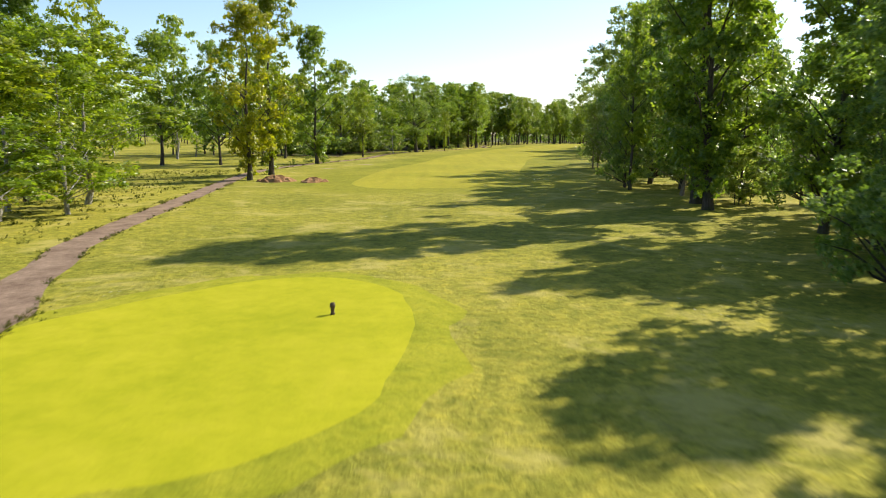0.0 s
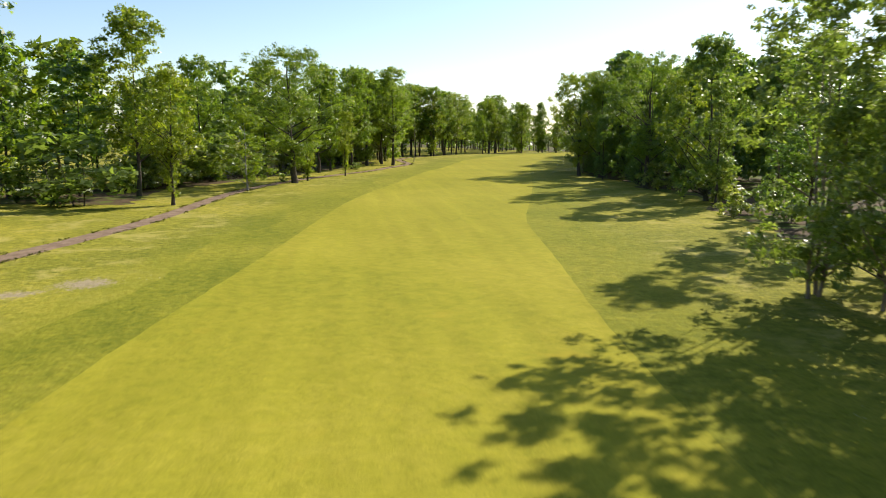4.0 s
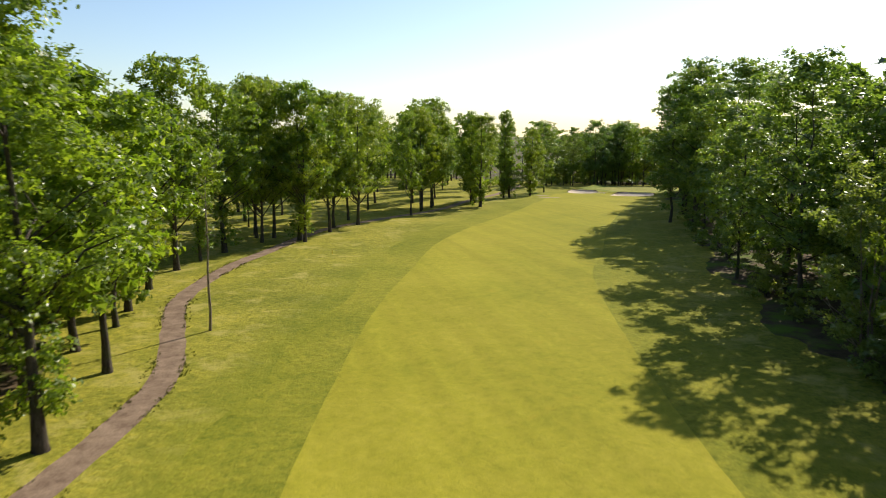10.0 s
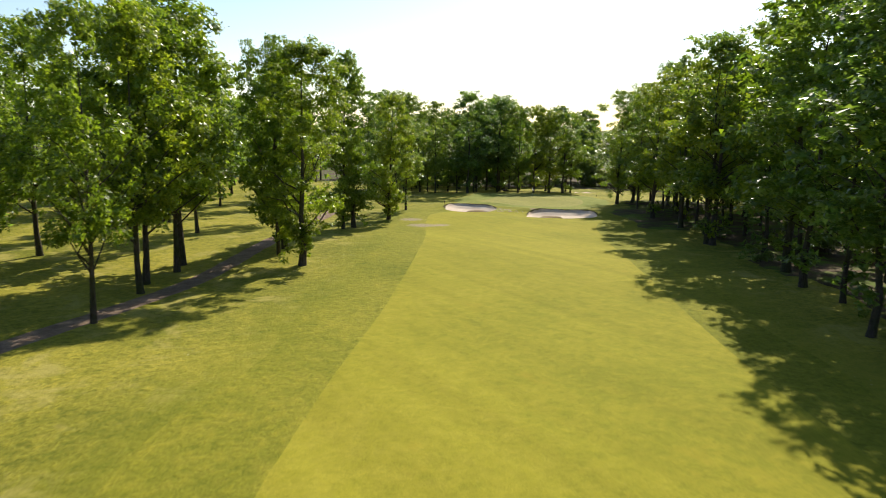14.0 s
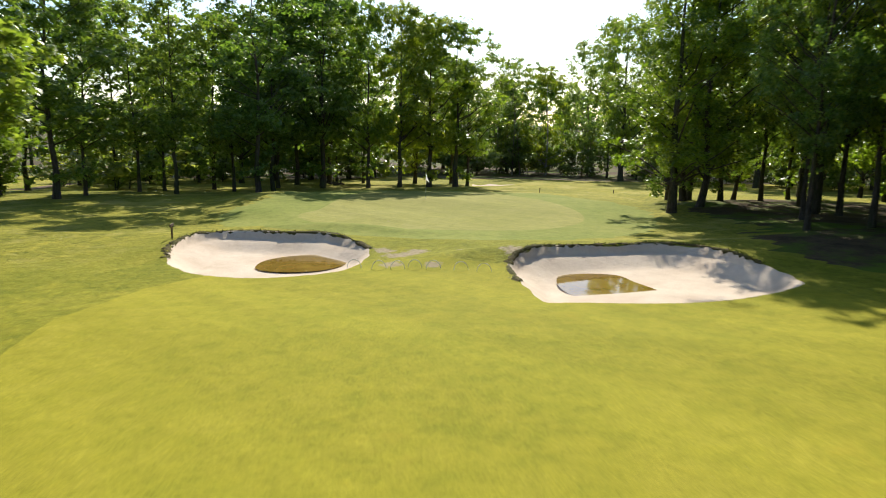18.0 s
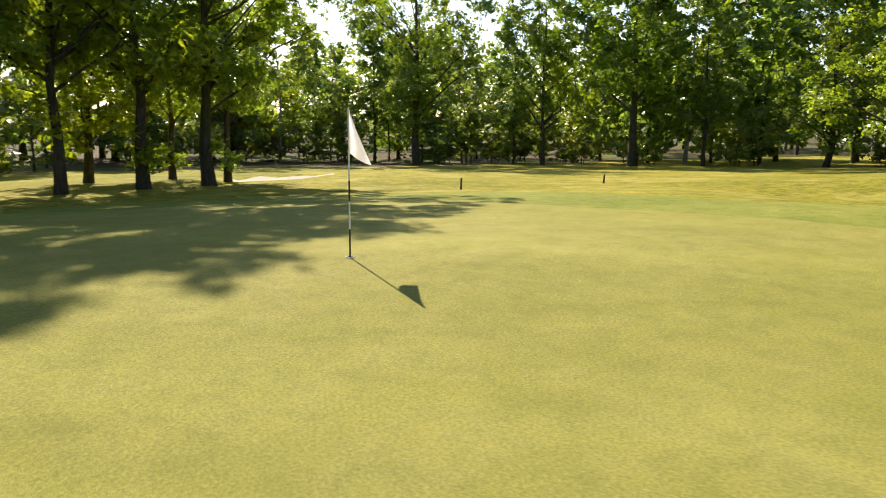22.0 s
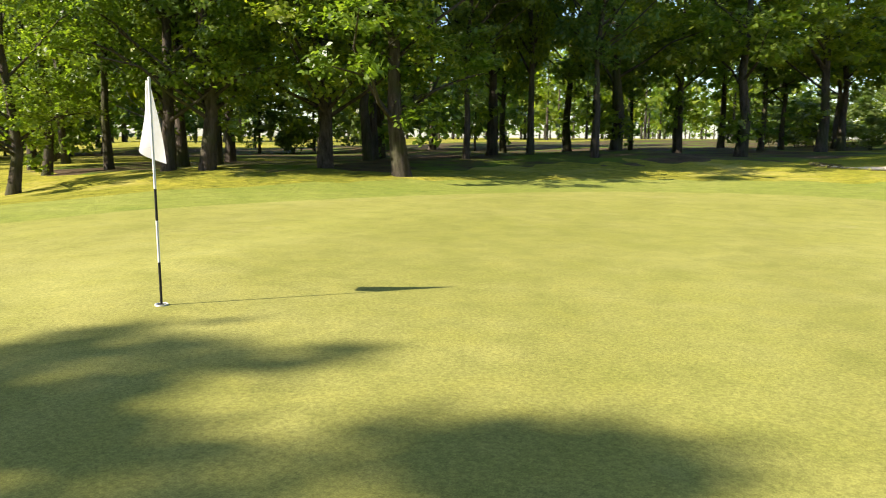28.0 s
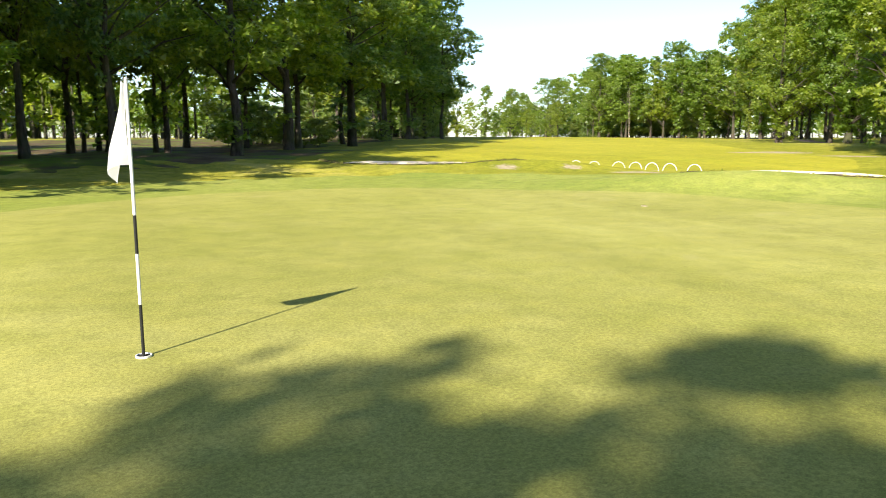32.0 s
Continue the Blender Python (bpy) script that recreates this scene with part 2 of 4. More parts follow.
# outlines on the ground, in metres
FAIR_L = [(-1, 81), (-4.5, 80.8), (-7.2, 82), (-9.2, 85.2), (-10.4, 90), (-10.4, 98), (-8.9, 121), (-5, 149), (1, 187), (7.4, 214), (18, 252), (24.7, 273), (30, 292), (37, 314), (45, 334), (54, 355), (66, 373.4), (79, 391.4), (97.5, 418.3), (105.5, 432), (114, 445), (122, 449), (129, 446)]
FAIR_R = [(131.5, 441), (136, 432), (134, 426), (127, 420), (114, 402.5), (90, 367), (74, 339), (66.5, 327), (60, 311), (51.5, 286), (44, 258), (34, 218), (26.2, 190), (21.1, 171), (18, 150), (14.5, 127), (12, 104), (10.6, 90), (8.6, 84.4), (5, 82), (2, 81.2)]
FAIRWAY = np.vstack([spline(FAIR_L, 3), spline(FAIR_R, 3)])
PATH_LINE = spline([(-30, -60), (-14, 10), (-16.6, 30), (-19, 38), (-20.6, 48), (-23.3, 69), (-27.5, 99), (-29, 118), (-27, 133), (-23.2, 149), (-18.9, 172), (-15.6, 203),
                    (-11, 221.7), (-3.3, 243.7), (7.9, 262.8), (12, 273.7), (16.9, 288.4), (19.8, 301), (19.2, 314), (18.8, 326), (22.7, 342), (28.5, 356), (38.5, 378), (51.2, 390), (67, 406), (77.5, 421), (92, 442), (110, 470), (124, 497), (150, 530)], 3)
TEE = spline([(-13, 20.5), (-11.2, 24), (-7, 28.6), (-3.4, 29), (-0.6, 25.4), (-0.3, 20), (-0.8, 16.5), (-2, 13.8), (-4.6, 12), (-9, 10.5), (-13, 13)], 1, True)
GREEN = spline([(134.2, 459), (135.4, 455), (137.4, 452.3), (140, 449.7), (143, 447.8), (147, 447.8), (151, 450), (155.2, 454.6), (158.2, 460), (161, 466), (163.4, 470.5), (161, 474), (155, 474.6), (149, 472.6), (143.4, 468.4), (138.4, 464.2), (135, 462)], 1, True)
BUNKER_L = spline([(121.5, 453.1), (122.9, 455.4), (125.3, 457.4), (127.6, 457.0), (129.0, 454.6), (130.3, 453.1), (130.1, 450.5), (129.2, 448.1), (127.3, 446.7), (125.4, 445.9), (123.5, 446.3), (121.8, 447.4), (120.9, 449.2), (120.9, 451.2)], 0.5, True)
BUNKER_R = spline([(131.3, 441.3), (133.9, 442.2), (136.2, 441.9), (138.9, 440.5), (141.0, 438.5), (140.8, 435.7), (139.0, 432.9), (136.9, 431.0), (134.1, 431.3), (131.4, 432.4), (129.4, 434.0), (127.6, 435.9), (127.1, 436.6), (128.6, 438.3)], 0.5, True)
BUNKER_B = spline([(178, 483), (181, 486), (185, 485.6), (187.4, 482.6), (185.5, 480.8), (181, 480.6)], 0.7, True)
PUDDLE_L = spline([(124.6, 450.9), (126.3, 452.3), (128.5, 452.0), (129.2, 450.4), (128.2, 448.8), (126.4, 448.5), (124.9, 449.5)], 0.4, True)
PUDDLE_R = spline([(133.6, 440.3), (134.9, 440.0), (135.9, 438.7), (135.2, 437.4), (134.1, 435.5), (132.3, 435.3), (131.0, 436.3), (131.0, 437.8), (131.9, 439.1)], 0.4, True)
WORN = [(129.9, 447.9, 0.8), (129.5, 446.6, 0.9), (130.3, 446.5, 0.8), (127.9, 445.3, 0.8), (135.1, 443.9, 0.8), (133.1, 442.4, 1.0), (132.3, 444.8, 0.7), (129.0, 443.8, 0.6), (131.0, 446.7, 0.8), (107.5, 440, 2.6), (105.5, 433, 3.0), (108, 432, 2.0), (-14, 142, 2.4), (-17, 139, 1.8), (-19, 126, 2.0)]
MOUNDS = [(140.6, 473.2, 5.5, 3.6, 40, 0.6), (134.5, 465.5, 4.5, 3.2, 60, 0.35), (170.5, 454.5, 5, 4.5, 0, -0.6), (162.5, 446.5, 5.5, 4.0, 20, 0.35), (153, 433, 15, 8, 30, 0.65), (186, 478, 9, 5, 20, 0.3), (132.4, 454.6, 4.8, 1.7, 130, 0.54), (132.6, 443.4, 3.6, 1.4, 160, 0.42), (129.0, 430.6, 6.0, 3.0, 130, -0.12)]
WOOD_EDGE_R = spline([(31, -40), (30, 0), (26, 18), (22, 38), (24, 66), (33, 110), (38, 131), (46, 170), (53, 205), (56, 240), (61, 275), (74, 305), (89, 335), (100, 356), (114, 379), (130, 402), (146, 420)], 4)


ALONG = [-400, -60, -25, -19, -14, -9, -7, -5, -2, 2, 17, 26, 35, 55, 70, 92, 130]
HEIGHT = [0, 0, -0.5, -0.86, -0.95, -0.80, -0.76, -0.92, -1.03, -1.07, -1.05, -1.4, -2.2, -3.0, -3.8, -4.8, -5.4]


def near(x, y, ring, reach=45.0):
    """signed(), worked out only round the outline."""
    out = np.full(x.shape, -50.0)
    (x0, y0), (x1, y1) = ring.min(axis=0) - reach, ring.max(axis=0) + reach
    m = (x > x0) & (x < x1) & (y > y0) & (y < y1)
    out[m] = signed(x[m], y[m], ring)
    return out


def land(x, y):
    """Height of the ground."""
    x, y = np.asarray(x, float), np.asarray(y, float)
    sg = near(x, y, GREEN)
    # along: towards the back of the green; across: to its left
    along = (x - 140) * 0.74 + (y - 452) * 0.67
    across = -(x - 140) * 0.67 + (y - 452) * 0.74
    z = 0.22 * np.sin(x * 0.045 + 1.0) * np.sin(y * 0.031) + 0.10 * np.sin(x * 0.11 + y * 0.07) + 0.45 * np.exp(-((y - 335) / 60) ** 2)
    z = z * (1 - step(-40, -4, sg))
    z = z + np.interp(along, ALONG, HEIGHT) - 0.5 * step(8, 24, across) * step(0, 30, along)
    for mx, my, a, b, turn, h in MOUNDS:
        c, s = math.cos(radians(turn)), math.sin(radians(turn))
        u, v = (x - mx) * c + (y - my) * s, -(x - mx) * s + (y - my) * c
        z = z + h * np.exp(-(u / a) ** 2 - (v / b) ** 2)
    z = z + 0.15 * step(-2.5, 0.5, near(x, y, TEE))
    for ring, deep, lip in ((BUNKER_L, 0.5, 0.18), (BUNKER_R, 0.5, 0.18), (BUNKER_B, 0.25, 0.08)):
        sb = near(x, y, ring, 10)
        cx, cy = ring.mean(axis=0)
        back = step(-1.5, 2.5, (x - cx) * 0.5 + (y - cy) * 0.87)
        z = z + back * lip * np.exp(-np.clip(-sb, 0, 9) / 1.6) * (sb < 0)
        z = z + (sb >= 0) * (back * lip - (0.08 + back * (lip + 0.12)) * step(0, 0.3, sb) - deep * step(0.05, 1.0 + 1.2 * back, sb))
    return z


def lines(*spans):
    out = [spans[0][0]]
    for a, b, s in spans:
        out += list(np.linspace(a, b, max(1, round((b - a) / s)) + 1)[1:])
    return np.array(out)


GX = lines((-2600, -600, 400), (-600, -160, 40), (-160, -48, 8), (-48, -34, 2), (-34, 116, 1.1), (116, 120.5, 0.5), (120.5, 142.5, 0.21), (142.5, 158, 0.6), (158, 200, 1.2), (200, 320, 6), (320, 800, 48), (800, 3000, 440))
GY = lines((-2600, -400, 440), (-400, -60, 34), (-60, 4, 4), (4, 34, 1.0), (34, 424, 1.5), (424, 430, 0.6), (430, 459.2, 0.21), (459.2, 476, 0.6), (476, 520, 1.4), (520, 640, 6), (640, 1000, 45), (1000, 3400, 480))
XX, YY = np.meshgrid(GX, GY)
ZZ = land(XX, YY)


def ground_z(x, y):
    """Height of the built ground mesh at one place."""
    i = min(max(int(np.searchsorted(GX, x)) - 1, 0), len(GX) - 2)
    j = min(max(int(np.searchsorted(GY, y)) - 1, 0), len(GY) - 2)
    u, v = (x - GX[i]) / (GX[i + 1] - GX[i]), (y - GY[j]) / (GY[j + 1] - GY[j])
    return float(ZZ[j, i] * (1 - u) * (1 - v) + ZZ[j, i + 1] * u * (1 - v) + ZZ[j + 1, i] * (1 - u) * v + ZZ[j + 1, i + 1] * u * v)


def zone_fields():
    f = {}

    wob = 0.18 * np.sin(XX * 1.3) * np.sin(YY * 1.1) + 0.1 * np.sin(XX * 3.1 + YY * 2.3)
    for name, ring in (("bunker_left", BUNKER_L), ("bunker_right", BUNKER_R), ("bunker_back", BUNKER_B)):
        f[name] = near(XX, YY, ring, 4) + 0.5 * wob
    m = (XX > -60) & (XX < 200) & (YY > -60) & (YY < 540)
    d = np.full(XX.shape, 60.0)
    d[m] = dist_line(XX[m], YY[m], PATH_LINE)[0]
    f["cart_path"] = 1.05 - d + 0.5 * wob
    g = near(XX, YY, GREEN)
    f["green"] = g
    f["green_fringe"] = g + 5.0 + 2 * wob
    f["tee"] = near(XX, YY, TEE, 20) + wob
    f["tee_apron"] = f["tee"] + 1.4 + 1.5 * wob
    w = near(XX, YY, FAIRWAY, 20)
    f["fairway"] = w + 0.3 * wob
    f["first_cut"] = w + 5.0 + 1.0 * wob + 1.4 * np.sin(XX * 0.23) * np.sin(YY * 0.19)
    side = dist_line(XX, YY, WOOD_EDGE_R)[0]
    right = np.interp(YY, WOOD_EDGE_R[:, 1], WOOD_EDGE_R[:, 0])
    left = np.interp(YY, PATH_LINE[::-1, 1] if PATH_LINE[0, 1] > PATH_LINE[-1, 1] else PATH_LINE[:, 1], PATH_LINE[:, 0])
    w = np.where(XX > right, np.minimum(side, 58 - side), -side)
    w = np.where((YY > 425) | (YY < 130), -30.0, np.minimum(w, (YY - 150) * 0.35))
    lw = np.where((YY > 190) & (YY < 335), np.minimum(left - 11 - XX, XX - left + 34), -30.0)
    rear = (XX - 206) * 0.74 + (YY - 500) * 0.67
    grove = np.full(XX.shape, -30.0)
    m = (XX > 125) & (XX < 190) & (YY > 400) & (YY < 465)
    grove[m] = 8.0 - dist_line(XX[m], YY[m], np.array([(141.0, 418), (152, 428), (160, 436.5), (169, 441)]))[0]
    f["forest_floor"] = np.maximum(np.maximum(np.maximum(w, lw), grove), np.maximum(rear, -30)) + 6 * wob + 2.5 * np.sin(XX * 0.21) * np.sin(YY * 0.17)
    return f


ZONES = [("bunker_left", M_SAND), ("bunker_right", M_SAND), ("bunker_back", M_SAND), ("cart_path", M_PATH), ("green", M_GREEN), ("green_fringe", M_FRINGE),
         ("tee", M_TEE), ("tee_apron", M_APRON), ("fairway", M_FAIR), ("first_cut", M_SEMI), ("forest_floor", M_FLOOR)]


def clip(poly, k):
    """Splits a polygon by the sign of its k-th value: the piece above zero, and the rest."""
    pos, neg = [], []
    for a, b in zip(poly, poly[1:] + poly[:1]):
        (pos if a[k] >= 0 else neg).append(a)
        if (a[k] >= 0) != (b[k] >= 0):
            s = a[k] / (a[k] - b[k])
            m = (*(u + (v - u) * s for u, v in zip(a[:-1], b[:-1])), -1.0)
            pos.append(m), neg.append(m)
    return pos, neg


def build_ground():
    fields = zone_fields()
    ny, nx = XX.shape
    ident = np.arange(nx * ny, dtype=float).reshape(ny, nx)
    stack = np.stack([XX, YY, ZZ] + [fields[n] for n, _ in ZONES] + [ident], axis=-1)
    corner = np.stack([stack[:-1, :-1], stack[:-1, 1:], stack[1:, 1:], stack[1:, :-1]], axis=2).reshape(-1, 4, stack.shape[-1])
    names = [n for n, _ in ZONES] + ["ground"]
    whole, cut = {n: np.zeros(0, int) for n in names}, {n: [] for n in names}
    todo = np.arange(len(corner))
    mixed = []
    for k, (n, _) in enumerate(ZONES):
        v = corner[todo, :, 3 + k]
        full, none = (v >= 0).all(axis=1), (v < 0).all(axis=1)
        whole[n] = todo[full]
        mixed += [(c, k) for c in todo[~full & ~none]]
        todo = todo[none]
    whole["ground"] = todo
    for c, k0 in mixed:
        rest = list(map(tuple, corner[c]))
        for k in range(k0, len(ZONES)):
            got, rest = clip(rest, 3 + k)
            if len(got) > 2:
                cut[ZONES[k][0]].append(got)
            if len(rest) < 3:
                break
        if len(rest) > 2:
            cut["ground"].append(rest)
    labels = {"bunker_left": "pale sand bunker with a rain puddle and ragged turf lip", "bunker_right": "large pale sand bunker holding a muddy puddle",
              "bunker_back": "small pale sand bunker behind the green", "tee_apron": "slightly longer turf round the tee", "cart_path": "narrow brown gravel cart path winding along the trees",
              "green": "closely mown pale putting green with faint stripes", "green_fringe": "fringe of short turf round the green", "tee": "bright yellow-green mown tee",
              "fairway": "long mown fairway of yellow-green turf", "first_cut": "darker band of first-cut grass beside the fairway", "forest_floor": "leaf-strewn bare earth under the trees", "ground": "tufted rough grass with dry straw patches"}
    cats = {"tee_apron": "turf", "cart_path": "path", "forest_floor": "ground", "ground": "ground", "green_fringe": "turf", "first_cut": "turf", "tee": "tee"}
    mats = dict(ZONES, ground=M_ROUGH)
    flat = np.stack([XX, YY, ZZ], axis=-1).reshape(-1, 3)
    for n in names:
        ids = corner[whole[n], :, -1].astype(int)
        used, back = np.unique(ids, return_inverse=True)
        verts = flat[used].tolist()
        faces = back.reshape(-1, 4).tolist()
        index = {int(g): i for i, g in enumerate(used)}
        for p in cut[n]:
            face = []
            for q in p:
                key = int(q[-1]) if q[-1] >= 0 else (round(q[0], 3), round(q[1], 3))
                if key not in index:
                    index[key] = len(verts)
                    verts.append(q[:3])
                if index[key] not in face:
                    face.append(index[key])
            if len(face) > 2:
                faces.append(face)
        me = bpy.data.meshes.new(n)
        me.from_pydata(verts, [], faces)
        me.materials.append(mats[n])
        me.polygons.foreach_set("use_smooth", [True] * len(me.polygons))
        if n in ("ground", "first_cut", "fairway", "green_fringe"):
            co = np.array([v[:2] for v in verts])
            worn = np.zeros(len(co))
            for wx, wy, wr in WORN:
                worn = np.maximum(worn, np.clip(1.15 - np.hypot(co[:, 0] - wx, co[:, 1] - wy) / wr, 0, 1))
            if n == "ground":
                cut_edge = np.clip(1 + (near(co[:, 0], co[:, 1], FAIRWAY, 20) + 5) / 6, 0, 1)
                me.attributes.new("mown", "FLOAT", "POINT").data.foreach_set("value", cut_edge.astype(np.float32))
            me.attributes.new("worn", "FLOAT", "POINT").data.foreach_set("value", worn.astype(np.float32))
        tagged(new(n, me), labels[n], cats.get(n, n.split("_")[0]), kind="structure")


build_ground()


# ---- trees ----
def mesh_of(name, verts, faces, material, smooth=True):
    me = bpy.data.meshes.new(name)
    me.from_pydata([tuple(v) for v in verts], [], faces)
    me.materials.append(material)
    if smooth:
        me.polygons.foreach_set("use_smooth", [True] * len(me.polygons))
    return me


def tube(verts, faces, pts, radii, sides):
    """A tapered tube along pts."""
    start = len(verts)
    n = len(pts)
    for i, (p, r) in enumerate(zip(pts, radii)):
        d = pts[min(i + 1, n - 1)] - pts[max(i - 1, 0)]
        d = d / (np.linalg.norm(d) + 1e-9)
        u = np.cross(d, (0.3, 0.9, 0.1) if abs(d[2]) > 0.8 else (0, 0, 1.0))
        u /= np.linalg.norm(u) + 1e-9
        w = np.cross(d, u)
        for k in range(sides):
            a = 2 * math.pi * k / sides
            verts.append(p + r * (math.cos(a) * u + math.sin(a) * w))
    for i in range(n - 1):
        for k in range(sides):
            a, b = start + i * sides + k, start + i * sides + (k + 1) % sides
            faces.append((a, b, b + sides, a + sides))
    faces.append(tuple(range(start + (n - 1) * sides, start + n * sides)))


def leaf_mesh(name, rng, sprays, count, size, material, droop=0.0, kite=False):
    """Leaves gathered in tufts, and the tufts in sprays (x, y, z, radius, flatness), densest on the upper and outer side."""
    c = np.array(sprays)
    k = np.repeat(np.arange(len(c)), 8)
    e = rng.normal(size=(len(k), 3)) + np.array((0, 0, 0.35))
    e /= np.linalg.norm(e, axis=1, keepdims=True)
    r = c[k, 3] * rng.uniform(0.45, 1.0, len(k))
    tuft = c[k, :3] + e * r[:, None] * np.stack([np.ones(len(k)), np.ones(len(k)), c[k, 4]], axis=1)
    tr = c[k, 3] * rng.uniform(0.20, 0.40, len(k))
    weight = tr ** 2
    who = rng.choice(len(k), count, p=weight / weight.sum())
    d = rng.normal(size=(count, 3)) * 0.62
    p = tuft[who] + d * tr[who, None] * np.array((1.0, 1.0, 0.6))
    n = e[who] * 0.8 + 0.55 * rng.normal(size=(count, 3)) + np.array((0, 0, 0.55))
    n /= np.linalg.norm(n, axis=1, keepdims=True)
    t = np.cross(n, rng.normal(size=(count, 3)))
    t[:, 2] -= droop
    t /= np.linalg.norm(t, axis=1, keepdims=True) + 1e-9
    b = np.cross(n, t)
    s = size * (0.6 + 0.8 * rng.random(count))[:, None]
    m = 4 if kite else 3
    if kite:
        v = np.stack([p - t * s * 0.6, p + b * s * 0.36 - t * s * 0.05 + n * s * 0.1, p + t * s * 0.62 - n * s * 0.06, p - b * s * 0.36 - t * s * 0.05 + n * s * 0.1], axis=1).reshape(-1, 3)
    else:
        v = np.stack([p - t * s * 0.5 + b * s * 0.4, p + t * s * 0.68 + n * s * 0.16, p - t * s * 0.42 - b * s * 0.4], axis=1).reshape(-1, 3)
    me = bpy.data.meshes.new(name)
    me.vertices.add(m * count), me.loops.add(m * count), me.polygons.add(count)
    me.vertices.foreach_set("co", v.astype(np.float32).ravel())
    me.loops.foreach_set("vertex_index", np.arange(m * count, dtype=np.int32))
    me.polygons.foreach_set("loop_start", np.arange(0, m * count, m, dtype=np.int32))
    me.update(calc_edges=True)
    me.materials.append(material)
    return me


def dome(at, half):
    """A rounded outline, widest at the share `at` of the crown's height."""
    return lambda u: math.sqrt(max(0.05, 1 - ((u - at) / half) ** 2))


PROFILE = {"oak": dome(0.46, 0.62), "column": dome(0.40, 0.67), "broad": dome(0.55, 0.64), "birch": dome(0.35, 0.70), "wall": dome(0.25, 0.80)}


def make_tree(kind, seed, H, W, clear, sprays, leaves, size, bark, leaf, trunk_r, sides=9, shoots=0, limbs=12, stems=1, spray_r=1.2, name="oak_tree", kite=False):
    """One tree: an Empty at its foot with trunk and limbs, and a crown of sprays within an uneven outline."""
    rng = np.random.default_rng(seed)
    prof = PROFILE[kind]
    tv, tf, balls = [], [], []
    gaps = [(rng.uniform(0, 6.283), rng.uniform(0.05, 0.9)) for _ in range(6)]
    lobe = rng.uniform(0, 6.283, 4)
    for s in range(stems):
        off = rng.normal(size=2) * (0.35 if stems > 1 else 0.0)
        lean = rng.normal(size=2) * (0.10 if stems > 1 else 0.02)
        hs = H * (0.92 if s == 0 else rng.uniform(0.78, 0.92))
        hh = np.linspace(-0.3, hs, 9)
        wob = np.cumsum(rng.normal(size=(9, 2)) * 0.010 * H, axis=0) * 0.6
        pts = np.stack([off[0] + lean[0] * hh + wob[:, 0], off[1] + lean[1] * hh + wob[:, 1], hh], axis=1)
        r = trunk_r * (1 - 0.95 * np.clip(hh / hs, 0, 1) ** 0.9) * (0.6 if stems > 1 else 1)
        r[0] *= 1.5
        r[1] *= 1.05
        pts = np.insert(pts, 1, pts[0] + (pts[1] - pts[0]) * 0.3, axis=0)
        r = np.insert(r, 1, r[0] * 0.8)
        tube(tv, tf, pts, r, sides)
        count = sprays // stems
        made = []
        for i in range(count):
            u = (i + rng.random()) / count
            a = (2.39996 * i + rng.uniform(-0.5, 0.5) + s) % 6.283
            if any(abs(u - g) < 0.10 and math.cos(a - b) > 0.72 for b, g in gaps):
                continue
            sr = spray_r * rng.uniform(0.65, 1.35)
            edge = W * max(0.10, prof(u)) * (1 + 0.16 * math.sin(2 * a + lobe[0] + 3 * u) + 0.12 * math.sin(3 * a + lobe[1] - 7 * u))
            rr = max(0.0, edge * math.sqrt(rng.uniform(0.12, 1.0)) - 0.7 * sr)
            z = clear + sr * 0.5 + u * (H - clear - sr * 1.0)
            tx, ty = np.interp(z, pts[:, 2], pts[:, 0]), np.interp(z, pts[:, 2], pts[:, 1])
            c = np.array((tx + rr * math.cos(a), ty + rr * math.sin(a), z))
            balls.append((*c, sr, rng.uniform(0.45, 0.75)))
            made.append((rr, u, c))
        for rr, u, c in sorted(made, key=lambda q: -q[0] + 2.0 * q[1])[:limbs // stems]:
            z0 = max(clear * 0.7, c[2] - rr * rng.uniform(0.45, 1.0))
            p0 = np.array((np.interp(z0, pts[:, 2], pts[:, 0]), np.interp(z0, pts[:, 2], pts[:, 1]), z0))
            q1 = p0 * 0.65 + c * 0.35 + np.array((*rng.normal(size=2) * 0.05 * W, 0.02 * W))
            q2 = p0 * 0.3 + c * 0.7 + np.array((*rng.normal(size=2) * 0.05 * W, 0.05 * W))
            r0 = trunk_r * 0.36 * (1 - 0.6 * u)
            tube(tv, tf, [p0, q1, q2, c, c + (c - q2) * 0.4], [r0, r0 * 0.7, r0 * 0.5, r0 * 0.28, r0 * 0.08], 5)
        for i in range(shoots // stems):
            z = rng.uniform(0.10, 1.1) * clear + 0.4
            a = rng.uniform(0, 6.283)
            rr = rng.uniform(0.1, 1.0) * W * 0.24
            balls.append((off[0] + rr * math.cos(a), off[1] + rr * math.sin(a), z + 0.5, spray_r * rng.uniform(0.55, 0.95), 1.0))
    tree = new(name)
    part("trunk", mesh_of("trunk", tv, tf, bark), tree)
    part("crown", leaf_mesh("crown", rng, balls, leaves, size, leaf, 0.5 if kind == "birch" else 0.0, kite), tree)
    return tree


def part(name, me, parent, label=""):
    ob = new(name, me)
    ob.parent = parent
    if label:
        ob["label"] = label
    return ob


def bm_mesh(bm, name, material, smooth=False):
    me = bpy.data.meshes.new(name)
    bm.to_mesh(me)
    bm.free()
    me.materials.append(material)
    if smooth:
        me.polygons.foreach_set("use_smooth", [True] * len(me.polygons))
    return me


